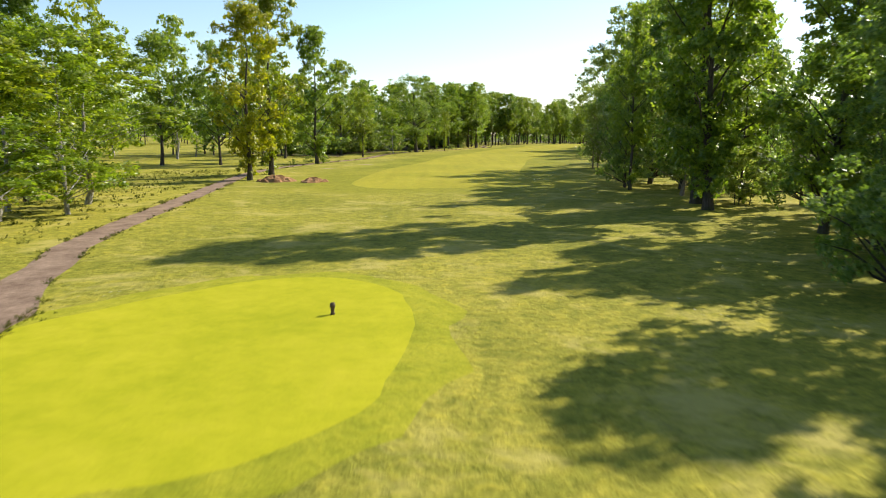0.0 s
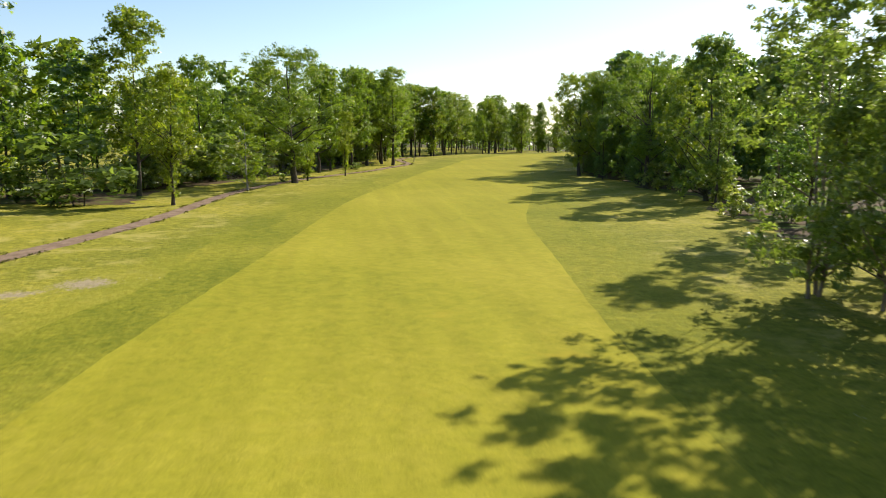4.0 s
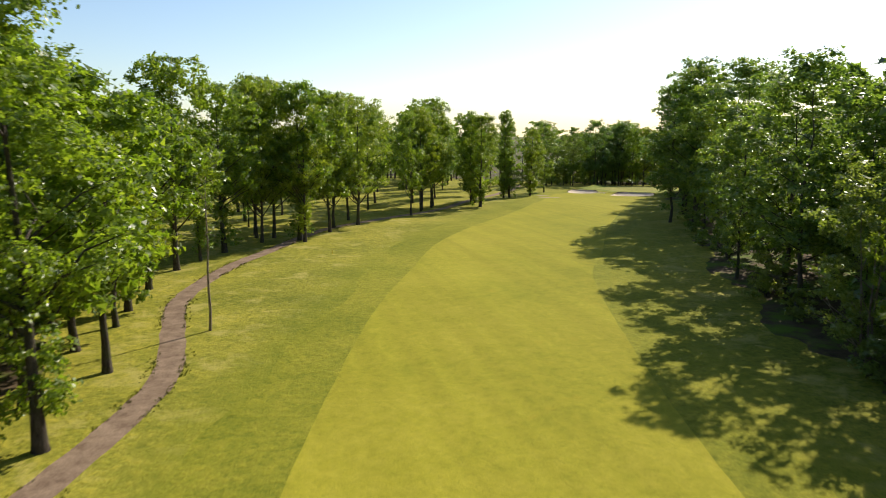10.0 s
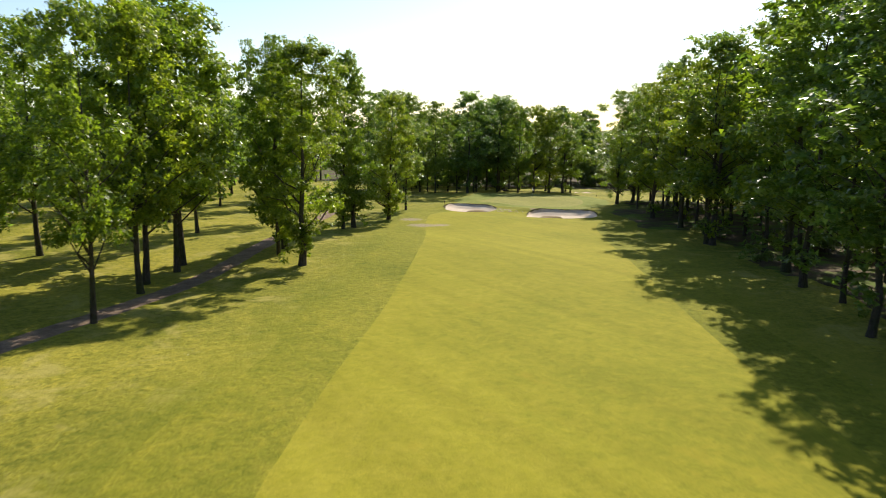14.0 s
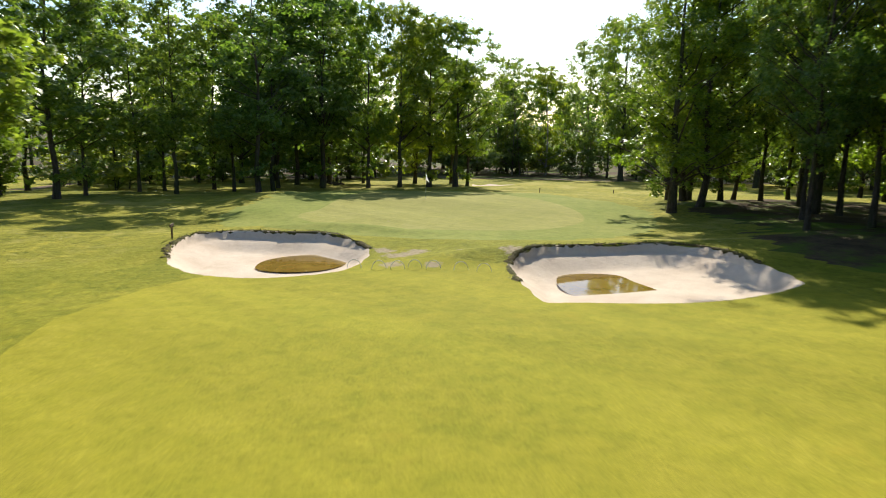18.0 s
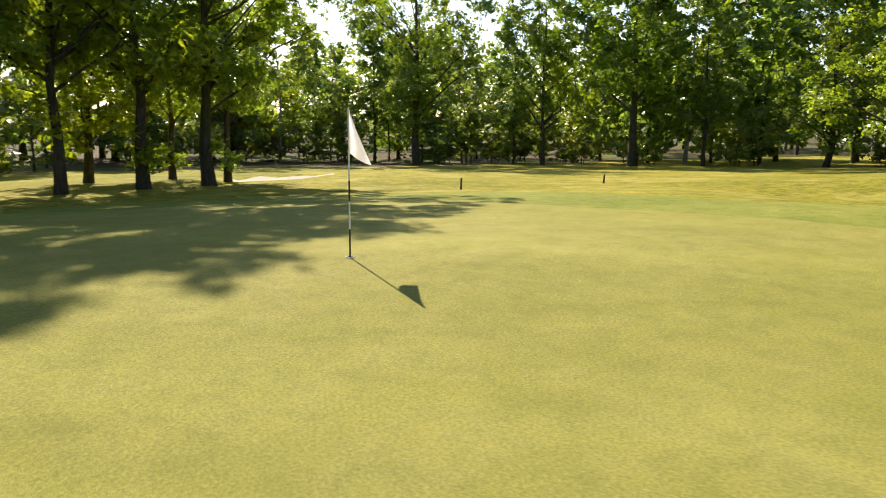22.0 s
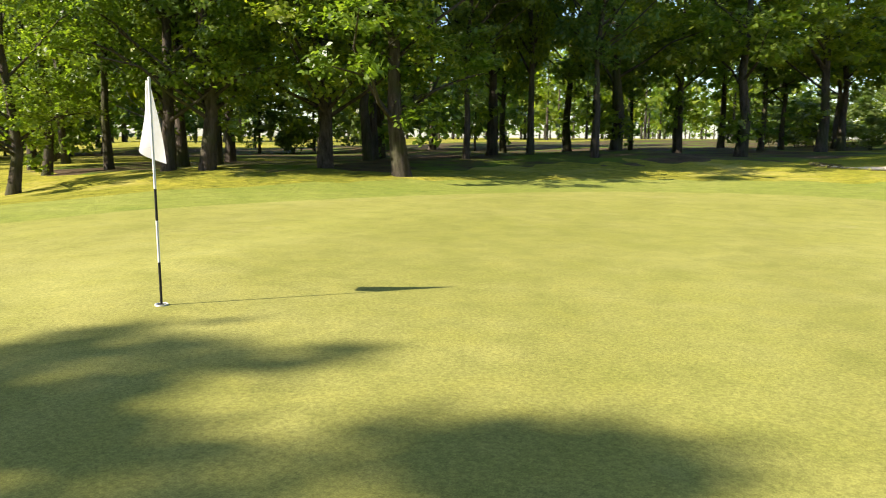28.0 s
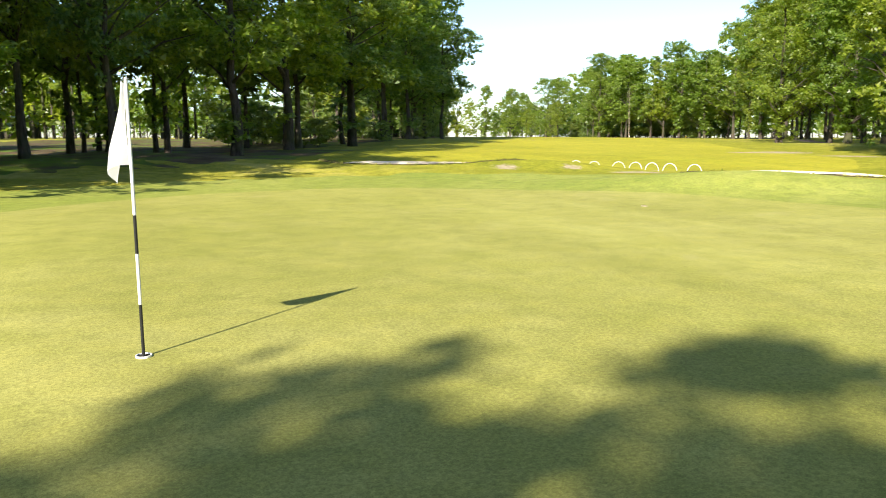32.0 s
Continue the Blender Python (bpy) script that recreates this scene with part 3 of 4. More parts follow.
LABEL = {
    "ivy": ("tall oak with a high crown and leafy shoots round its trunk", "tree"),
    "oak": ("tall oak with a lobed fresh green crown and dark trunk", "tree"),
    "airy": ("tall oak with an open, gappy crown and dark trunk", "tree"),
    "column": ("upright oak with leafy shoots down its trunk", "tree"),
    "gold": ("oak with yellow-green young leaves and a dark trunk", "tree"),
    "broad": ("broad old oak with heavy limbs and open crown", "tree"),
    "birch": ("slender birch with pale bark and wispy leaves", "tree"),
    "wall": ("dense dark green tree leafy down to the ground", "tree"),
    "bush": ("low leafy shrub at the edge of the wood", "shrub"),
    "lean": ("thin tall woodland tree with a high sparse crown", "tree"),
    "grove": ("woodland tree with low leafy branches and a dark trunk", "tree"),
    "willow": ("grey-green many-stemmed tree with airy foliage", "tree"),
}
PROTO = {}
# kind: profile, height, half width, clear stem, sprays, share of leaves, leaf size, bark, leaf, trunk radius, shoots, stems, spray radius, name
SPEC = {
    "oak": ("oak", 22, 6.5, 5.0, 120, 1.0, 1.0, M_BARK, M_OAK, 0.30, 0, 1, 1.30, "oak_tree"),
    "airy": ("oak", 22, 6.3, 5.0, 104, 0.8, 1.0, M_BARK, M_OAK, 0.30, 2, 1, 1.25, "oak_tree"),
    "column": ("column", 22, 5.6, 2.8, 130, 1.3, 1.0, M_BARK, M_OAK, 0.36, 14, 1, 1.20, "oak_tree"),
    "ivy": ("oak", 22, 6.1, 7.5, 110, 1.05, 1.0, M_BARK, M_OAK, 0.34, 30, 1, 1.25, "oak_tree"),
    "gold": ("column", 22, 5.6, 3.2, 125, 1.05, 1.0, M_BARK, M_GOLD, 0.36, 12, 1, 1.20, "oak_tree"),
    "broad": ("broad", 22, 8.6, 4.5, 150, 1.4, 1.0, M_BARK, M_OAK, 0.48, 10, 1, 1.40, "oak_tree"),
    "birch": ("birch", 14, 4.3, 1.6, 90, 0.8, 0.62, M_BIRCH, M_BIRCHLEAF, 0.13, 2, 1, 0.75, "birch_tree"),
    "wall": ("wall", 20, 6.6, 1.0, 130, 1.1, 1.0, M_BARK, M_DARK, 0.34, 0, 1, 1.20, "woodland_tree"),
    "lean": ("oak", 23, 5.4, 5.2, 95, 0.72, 0.98, M_BARK, M_DARK, 0.21, 4, 1, 1.20, "woodland_tree"),
    "grove": ("column", 22, 5.4, 2.8, 105, 0.95, 0.85, M_BARK, M_OAK, 0.26, 4, 1, 1.15, "woodland_tree"),
    "willow": ("column", 15, 5.0, 1.3, 110, 0.8, 0.68, M_PALE, M_BUSH, 0.16, 6, 3, 0.85, "willow_tree"),
    "bush": ("wall", 4, 2.6, 0.3, 40, 0.24, 0.60, M_BARK, M_BUSH, 0.05, 6, 3, 0.60, "shrub"),
}
# leaves, leaf size, sides of the trunk, kite leaves, share of sprays
LOD = {"close": (23000, 0.215, 10, True, 1.0), "near": (14500, 0.30, 9, False, 1.0), "mid": (6600, 0.44, 7, False, 0.8), "far": (1900, 0.80, 5, False, 0.45)}


def proto(kind, lod, k):
    """The first tree of a kind, kept as the pattern of its copies."""
    key = (kind, lod, k)
    if key not in PROTO:
        pr, H, W, clear, sprays, share, grow, bark, leaf, tr, shoots, stems, sr, name = SPEC[kind]
        n, size, sides, kite, few = LOD[lod]
        ob = make_tree(pr, 100 + 17 * k + len(kind) * 7, H, W, clear, int(sprays * few), int(n * share), size * grow, bark, leaf, tr, sides, shoots, {"close": 16, "near": 14, "mid": 9, "far": 0}[lod], stems,
                       sr * (1.0 if few == 1 else 1.1 if few > 0.5 else 1.4), name, kite)
        label, cat = LABEL[kind]
        tagged(ob, label, cat, "trees along the fairway" if kind != "birch" else "birches")
        PROTO[key] = [ob, False]
    return PROTO[key]


ALL_TREES = []


def plant(kind, x, y, h, lod="mid", wide=1.0, turn=None, k=None):
    """Sets one tree of height h on the ground at (x, y)."""
    i = len(ALL_TREES)
    k = i % 3 if k is None else k
    rec = proto(kind, lod, k)
    s = h / SPEC[kind][1]
    turn = (i * 137.5) % 360 if turn is None else turn
    m = pose(x, y, ground_z(x, y) - 0.05, 0, 0, turn) @ Matrix.Diagonal((s * wide, s * wide, s, 1))
    if rec[1]:
        ob = copy_thing(rec[0], m)
    else:
        ob = rec[0]
        ob.matrix_basis = m
        rec[1] = True
    ALL_TREES.append((x, y))
    return ob


# trees that stand singly along the left of the fairway: kind, x, y, height, width
LEFT_A = [("gold", -24.5, 96.1, 23, 0.85), ("gold", -24.7, 109.4, 26.5, 0.95), ("column", -23.5, 143.5, 26.5, 0.75), ("oak", -41, 138, 23, 0.8), ("oak", -51, 135, 24, 1.0),
          ("birch", -27.5, 55, 14, 1.25), ("birch", -30.5, 51, 13, 1.3), ("birch", -30, 63, 15, 1.4), ("birch", -34, 58, 15, 1.5), ("column", -37, 66, 16, 1.0), ("birch", -28.5, 45, 11, 1.3),
          ("oak", -35.5, 149, 23, 0.9), ("oak", -27.3, 204, 24, 0.9)]
LEFT_B = [("ivy", -19.8, 191, 17, 0.8), ("broad", -6.9, 226, 23.5, 1.0), ("ivy", 2, 247, 17.2, 0.85), ("ivy", 7.4, 285, 24.5, 1.0), ("ivy", 14.5, 289.5, 25.5, 0.95), ("column", -1.4, 266, 18.5, 0.9), ("oak", 16.8, 344, 24.5, 1.0), ("ivy", 22.5, 357, 24.5, 1.0), ("oak", 28, 366, 24.5, 0.9),
          ("birch", -13.2, 211.5, 12, 0.9), ("oak", -25.3, 238.6, 22, 1.0), ("oak", 6, 313, 24.5, 0.9), ("oak", 3.5, 271.6, 23.5, 0.9), ("ivy", 34.6, 365, 23, 0.75), ("oak", 46, 383, 24, 0.9),
          ("oak", 41, 381, 23, 0.9), ("ivy", 19.6, 350, 23.5, 0.9), ("oak", 27.3, 372, 23.5, 0.9), ("column", -5, 232, 13, 0.8)]
LEFT_C = [("ivy", 34, 367, 23, 0.9), ("oak", 40, 375.5, 23, 0.85), ("oak", 64.3, 408, 21.6, 0.9), ("oak", 69, 416, 23.5, 1.1), ("oak", 74.8, 436.8, 18.8, 1.1), ("column", 79, 410, 21.8, 0.95), ("oak", 78.8, 416.6, 20.8, 0.7), ("column", 80.6, 420, 21.3, 1.0),
          ("column", 95.5, 434.5, 20.0, 0.95), ("column", 93.2, 433.2, 19.5, 0.8), ("column", 104.4, 441.6, 19.5, 0.9), ("oak", 59, 396, 20.3, 0.75), ("oak", 63.3, 404.5, 21, 0.8), ("oak", 67.6, 412.5, 21.6, 0.85), ("lean", 114, 454, 20, 1.0), ("oak", 52.5, 411, 21.2, 0.9), ("oak", 30, 371, 24, 0.8), ("oak", 27, 376, 25, 0.8), ("oak", 45.2, 391, 24, 0.9),
          ("oak", 57, 428, 22, 0.9), ("oak", 88, 446, 21, 0.9)]
RIGHT_A = [("column", 22.5, 62, 31, 0.9), ("column", 21.5, 57, 27, 0.85), ("column", 24, 44, 20, 0.85), ("wall", 17.6, 27, 13.5, 0.75), ("wall", 19.5, 19, 14, 0.8), ("wall", 26, 31, 20, 0.9), ("wall", 22.5, 36, 18, 0.85), ("wall", 27, 23, 18, 0.9), ("wall", 27, 40, 20, 0.8), ("wall", 29, 52, 20, 0.8), ("wall", 22, 12, 15, 0.9), ("wall", 31, 61, 19, 0.8), ("wall", 27.5, 65, 21, 0.8), ("wall", 34, 75, 22, 0.8), ("wall", 39, 85, 22, 0.9), ("wall", 33, 55, 21, 0.8), ("wall", 33, 44, 19, 0.8), ("wall", 24.5, 33, 17, 0.9), ("wall", 30, 36, 21, 0.9), ("wall", 23.5, 22, 16.5, 0.9), ("wall", 25.5, 38, 20, 0.85), ("wall", 29.5, 46, 21, 0.85), ("willow", 31.3, 130.7, 21.5, 0.85), ("willow", 29.5, 134.5, 20, 0.9), ("willow", 32.3, 124.2, 20.5, 1.0), ("willow", 36.5, 129, 19, 1.0), ("willow", 30, 104, 17, 1.1), ("oak", 31.5, 111, 21.5, 0.8),
           ("willow", 36, 118, 22, 1.0), ("willow", 30, 84, 15, 1.2), ("wall", 37, 139, 21, 0.9), ("broad", 52.3, 213, 22.5, 0.9), ("oak", 51.5, 197.5, 18, 0.9), ("wall", 54, 219, 21, 0.7), ("wall", 55.5, 223.5, 19.5, 0.9), ("wall", 58.5, 231, 19.5, 0.9), ("wall", 61.5, 243, 22, 0.9), ("broad", 53, 250.6, 22.5, 0.75), ("oak", 55.6, 245.3, 22.5, 0.9), ("wall", 54, 238, 19.5, 0.9)]
RIGHT_C = [("wall", 28.5, 96, 19.0, 0.85), ("wall", 26.5, 78, 19.0, 0.8), ("wall", 26, 88, 20.0, 0.8), ("wall", 23, 86.5, 21.2, 0.85), ("wall", 25, 92.5, 18.5, 0.8), ("wall", 21, 80.5, 20.3, 0.8), ("wall", 27, 73.5, 20.0, 0.8), ("airy", 31, 77, 20.8, 0.9), ("airy", 20.6, 76.5, 20.2, 0.75), ("airy", 34, 119, 17.3, 0.9), ("willow", 24.5, 70, 12, 1.1)]
REAR_A = [("broad", 221, 486.5, 27.5, 0.95), ("birch", 229, 508, 22, 1.1), ("oak", 219, 462, 27, 1.1), ("oak", 223, 472, 23, 0.9), ("lean", 219, 455, 22, 1.0), ("grove", 213.5, 445, 21, 1.0), ("lean", 232, 438, 22, 1.0), ("lean", 226, 476, 19, 0.9)]
RIGHT_B = [("broad", 66, 281, 22.5, 0.62), ("lean", 77.2, 304.8, 24.5, 1.2), ("lean", 82.2, 303.4, 25.5, 1.2), ("lean", 82, 312, 24, 1.2), ("wall", 75, 295, 19, 0.7), ("lean", 93.5, 334.7, 25, 1.1), ("lean", 102.4, 359.4, 28, 1.1), ("lean", 109, 352, 28, 1.0), ("lean", 106, 363.5, 28, 1.1), ("lean", 103, 368, 27, 1.1), ("lean", 113.6, 379.6, 24.5, 1.05),
           ("lean", 128.5, 402, 24, 1.0), ("willow", 58, 262, 13, 1.2), ("willow", 63, 270, 12, 1.2), ("willow", 70, 290, 12, 1.1)]
GREEN_R = [("grove", 162.9, 447.9, 21, 1.0), ("lean", 165.7, 446.2, 22, 1.0), ("airy", 168.2, 440.7, 22, 0.8), ("lean", 170.9, 444.5, 22, 0.9), ("lean", 163.7, 438.3, 24, 1.0),
           ("grove", 168.2, 451.8, 15.5, 1.1), ("grove", 171.8, 447.3, 18, 0.9), ("grove", 159.8, 445.2, 23, 1.0), ("grove", 156, 445.7, 22, 1.15), ("grove", 164.5, 448.5, 21, 0.9), ("lean", 161.1, 437.5, 22, 0.9), ("lean", 156.5, 437, 22, 0.9), ("airy", 154.1, 432.6, 22, 0.8), ("lean", 150.6, 434.9, 23, 0.9), ("lean", 172.8, 433.2, 22, 1.0), ("airy", 161.6, 436, 23, 0.8)]
GREEN_S = [("airy", 150.5, 426.3, 23, 1.2), ("airy", 143.5, 424.6, 23, 1.2), ("airy", 153, 417, 23, 0.8), ("airy", 137.5, 414, 23, 1.1), ("airy", 128.5, 401, 23, 1.0), ("airy", 157, 429.5, 22, 0.8), ("airy", 147, 419, 21, 0.8)]
GREEN_L = [("lean", 128, 485, 21, 1.1), ("lean", 131, 487.5, 21, 1.0), ("lean", 138, 492, 21, 1.0), ("lean", 150, 499, 23, 1.1), ("lean", 139, 487, 22, 1.0), ("lean", 153.8, 492.6, 23, 1.1), ("lean", 163.6, 496.2, 23, 1.1), ("lean", 160, 491.5, 22, 1.0), ("lean", 157.5, 497, 23, 1.1),
           ("lean", 166, 499.5, 23, 1.1), ("lean", 165.6, 504.5, 22, 1.1), ("lean", 171.3, 497.4, 22, 1.0), ("lean", 180, 514, 21, 1.0), ("lean", 146, 484, 22, 1.0), ("lean", 173, 507, 23, 1.2), ("lean", 149.5, 494.2, 22, 1.0)]
GREEN_F = [("airy", 163, 486.8, 20.3, 0.92), ("airy", 166.5, 485.5, 20.6, 1.0), ("airy", 170.4, 484.0, 21.8, 1.15), ("airy", 173.6, 482.8, 19.2, 1.05), ("airy", 177, 483.6, 17.0, 1.0), ("airy", 181, 490, 17.5, 1.05), ("grove", 175.5, 492, 21, 1.0)]
# those that stand nearest to the way
NEAREST = ((14.5, 289.5), (7.4, 285), (79, 410), (78.8, 416.6), (22.5, 62), (52.3, 213), (102.4, 359.4), (34.6, 365), (46, 383), (55.6, 245.3), (-6.9, 226), (95.5, 434.5))
for rows, lod in ((LEFT_A, "near"), (LEFT_B, "near"), (LEFT_C, "near"), (RIGHT_A, "near"), (RIGHT_C, "near"), (REAR_A, "near"), (RIGHT_B, "near"), (GREEN_R, "close"), (GREEN_S, "near"), (GREEN_L, "near"), (GREEN_F, "near")):
    for kind, x, y, h, w in rows:
        plant(kind, x, y, h, "close" if (x, y) in NEAREST else lod, w, (x * 53 + y * 29) % 360, int(x * 7 + y * 3) % 3)


def wood(seed, count, area, kinds, heights, apart, lod, wide=(0.85, 1.15)):
    """Trees set at random, no nearer than apart, where area(x, y) is true within its box."""
    rng = np.random.default_rng(seed)
    (x0, x1, y0, y1), ok = area
    done = 0
    for _ in range(count * 40):
        x, y = rng.uniform(x0, x1), rng.uniform(y0, y1)
        if not ok(x, y) or any((x - a) ** 2 + (y - b) ** 2 < apart * apart for a, b in ALL_TREES):
            continue
        plant(kinds[int(rng.integers(len(kinds)))], x, y, rng.uniform(*heights), lod, rng.uniform(*wide), rng.uniform(0, 360), int(rng.integers(3)))
        done += 1
        if done >= count:
            break


def edge_r(y):
    return float(np.interp(y, WOOD_EDGE_R[:, 1], WOOD_EDGE_R[:, 0]))


def path_x(y):
    return float(np.interp(y, PATH_LINE[:, 1], PATH_LINE[:, 0]))


# the wood on the right: a leafy edge, then rows behind it
wood(1, 32, ((10, 160, 150, 330), lambda x, y: 0 < x - edge_r(y) < 6), ["wall", "wall", "lean"], (17, 23), 6.0, "near")
wood(15, 9, ((10, 60, -30, 100), lambda x, y: 1 < x - edge_r(y) < 6), ["oak", "lean", "willow"], (14, 19), 9.0, "near")
wood(2, 16, ((80, 170, 325, 425), lambda x, y: 0 < x - edge_r(y) < 8), ["lean", "lean", "airy"], (21, 26), 5.0, "mid")
wood(3, 46, ((10, 230, 205, 325), lambda x, y: 6 < x - edge_r(y) < 34), ["wall", "wall", "lean"], (20, 25), 6.2, "far")
# the wood on the left, beyond the path
wood(4, 60, ((-70, 110, 196, 470), lambda x, y: 4 < path_x(y) - x < 15 and 258 < y < 335), ["oak", "ivy", "oak"], (20, 24.5), 5.2, "mid")
wood(5, 100, ((-110, 110, 190, 560), lambda x, y: (14 if y < 335 else 9) < path_x(y) - x < 66), ["oak", "lean"], (19, 25), 8.0, "far")
wood(6, 22, ((-110, -20, 60, 200), lambda x, y: path_x(y) - x > 16), ["oak", "birch", "column"], (14, 23), 13.0, "mid")
wood(7, 40, ((-260, -110, 0, 420), lambda x, y: True), ["oak"], (18, 25), 12.0, "far", (1.2, 1.8))
# round and behind the green
REAR = spline([(178, 412), (200, 428), (214, 444), (221, 459), (228, 476), (232, 491), (228, 507), (212, 517), (186, 516)], 3)


def rear(seed, count, lo, hi, kinds, heights, apart, lod):
    """Trees on the outer side of the line behind the green."""
    wood(seed, count, ((165, 330, 390, 600), lambda x, y: math.hypot(x - 160, y - 462) > 48 and lo < float(np.hypot(REAR[:, 0] - x, REAR[:, 1] - y).min()) < hi
         and math.hypot(x - 160, y - 462) > float(np.hypot(*(REAR[np.argmin(np.hypot(REAR[:, 0] - x, REAR[:, 1] - y))] - np.array((160, 462)))))), kinds, heights, apart, lod)


wood(8, 17, ((95, 200, 488, 560), lambda x, y: (x - 140) * -0.67 + (y - 452) * 0.74 > 30 and path_x(y) + 3 < x), ["lean", "oak"], (19, 24), 6.5, "mid")
rear(9, 24, 0, 7, ["lean", "wall", "willow", "lean", "birch"], (14, 23), 5.0, "mid")
rear(91, 66, 6, 30, ["lean", "wall", "lean"], (15, 23), 5.2, "far")
rear(92, 60, -1, 6, ["bush"], (3.0, 7.5), 2.4, "mid")
wood(12, 40, ((-70, 110, 190, 330), lambda x, y: 12 < path_x(y) - x < 24), ["bush", "bush", "column"], (3.0, 8.0), 2.6, "mid", (1.0, 1.5))
wood(13, 26, ((95, 215, 490, 560), lambda x, y: (x - 140) * -0.67 + (y - 452) * 0.74 > 36 and path_x(y) + 3 < x), ["bush", "bush", "column"], (3.0, 8.0), 2.6, "mid", (1.0, 1.5))
wood(14, 12, ((100, 150, 330, 400), lambda x, y: 12 < x - edge_r(y) < 20), ["bush"], (3.0, 6.0), 3.0, "mid", (1.0, 1.5))
BELT = spline([(98, 346), (112, 368), (128, 392), (146, 412), (158, 426), (172, 434), (188, 437)], 3)
wood(10, 25, ((90, 200, 330, 445), lambda x, y: x - edge_r(min(y, 419)) > 4 and float(np.hypot(BELT[:, 0] - x, BELT[:, 1] - y).min()) < 12), ["lean", "airy", "grove"], (19, 24), 5.0, "mid", (0.8, 1.0))
wood(11, 30, ((20, 150, 0, 420), lambda x, y: -1 < x - edge_r(y) < 4), ["bush"], (2.0, 4.5), 3.5, "mid")


# low scrub at the feet of the trees by the path
for x, y, h in ((5.1, 274.1, 1.3), (1.5, 292, 1.5), (4.2, 268.2, 1.2), (-26.1, 148.6, 1.3), (-28.3, 143, 1.2), (-22.5, 145.5, 1.0), (8.6, 283.6, 0.9), (-9.2, 228.6, 1.4)):
    plant("bush", x, y, h, "mid", 1.3)


# distant woods that close the view, joined
def far_wood(seed, count, spot, heights, name="distant_wood"):
    rng = np.random.default_rng(seed)
    balls, tv, tf = [], [], []
    for _ in range(count):
        x, y = spot(rng)
        h = rng.uniform(*heights)
        z = ground_z(x, y)
        w = h * rng.uniform(0.2, 0.3)
        tube(tv, tf, [np.array((x, y, z - 0.3)), np.array((x, y, z + h * 0.7))], [0.35, 0.12], 4)
        for k in range(7):
            u = k / 6
            a = rng.uniform(0, 6.28)
            r = w * rng.uniform(0.1, 0.7)
            balls.append((x + r * math.cos(a), y + r * math.sin(a), z + h * (0.2 + 0.68 * u), w * rng.uniform(0.5, 0.75), 0.9))
    ob = tagged(new(name), "far belt of leafy trees closing the view", "wood", kind="stuff")
    part("trunks", mesh_of("trunks", tv, tf, M_BARK), ob)
    part("crowns", leaf_mesh("crowns", rng, balls, count * 260, 1.15, M_OAK), ob)


far_wood(21, 260, lambda r: ((lambda a, d: (20 + d * math.cos(a), 230 + d * math.sin(a)))(r.uniform(0, 6.283), r.uniform(360, 440))), (18, 26))
far_wood(22, 130, lambda r: (r.uniform(-190, -120), r.uniform(-60, 460)), (16, 24))
far_wood(23, 110, lambda r: (r.uniform(95, 170), r.uniform(-60, 200)) if r.random() < 0.5 else (r.uniform(150, 240), r.uniform(190, 310)), (18, 25))
far_wood(27, 110, lambda r: (lambda u: (130 + 190 * u + r.uniform(-6, 6), 300 + 110 * u + r.uniform(-9, 9)))(r.random()), (15, 22))
far_wood(24, 90, lambda r: (r.uniform(-60, 150), r.uniform(560, 620)), (17, 23))
far_wood(25, 90, lambda r: (r.uniform(260, 330), r.uniform(380, 560)), (17, 23))
far_wood(26, 60, lambda r: (r.uniform(-120, 120), r.uniform(-150, -70)), (17, 23))


# ---- the flag, hoops, water and small things ----
def plain(name, colour, rough=0.5, spec=0.4, metal=0.0, grain=None):
    k = Mat(name, rough, spec)
    k.b.inputs["Metallic"].default_value = metal
    c = colour
    if grain:
        n = k.noise(grain[0], 5, 0.7)
        c = k.ramp(n, (0.3, tuple(v * (1 - grain[1]) for v in colour)), (0.7, tuple(min(1, v * (1 + grain[1])) for v in colour)))
        k.bump(n, 0.3, 0.01)
    return k.colour(c)


M_WHITE = plain("white_paint", (0.78, 0.78, 0.76), 0.45, 0.4, 0, (6.0, 0.08))
M_BLACK = plain("black_paint", (0.018, 0.018, 0.018), 0.5, 0.4, 0, (20.0, 0.4))
M_CUP = plain("cup_plastic", (0.75, 0.75, 0.73), 0.5, 0.4)
M_HOLE_SHADE = plain("hole_shade", (0.03, 0.025, 0.02), 0.9, 0.1)
M_STAKE = plain("stake_wood", (0.10, 0.07, 0.045), 0.8, 0.2, 0, (12.0, 0.3))
M_YELLOW = plain("yellow_paint", (0.62, 0.45, 0.03), 0.6, 0.3, 0, (8.0, 0.1))


def cloth_material():
    k = Mat("flag_cloth", 0.8, 0.15)
    k.colour(k.ramp(k.noise(9, 4, 0.6), (0.3, (0.72, 0.72, 0.73)), (0.7, (0.82, 0.82, 0.83))))
    tr = k.t.nodes.new("ShaderNodeBsdfTranslucent")
    tr.inputs[0].default_value = (0.75, 0.74, 0.72, 1)
    mx = k.t.nodes.new("ShaderNodeMixShader")
    mx.inputs[0].default_value = 0.45
    k.put(k.b.outputs[0], mx.inputs[1]), k.put(tr.outputs[0], mx.inputs[2])
    k.put(mx.outputs[0], k.t.nodes["Material Output"].inputs[0])
    return k.m


M_CLOTH = cloth_material()


def rod(r, z0, z1, sides=12):
    bm = bmesh.new()
    bmesh.ops.create_cone(bm, cap_ends=True, segments=sides, radius1=r, radius2=r, depth=z1 - z0, matrix=Matrix.Translation((0, 0, (z0 + z1) / 2)))
    return bm


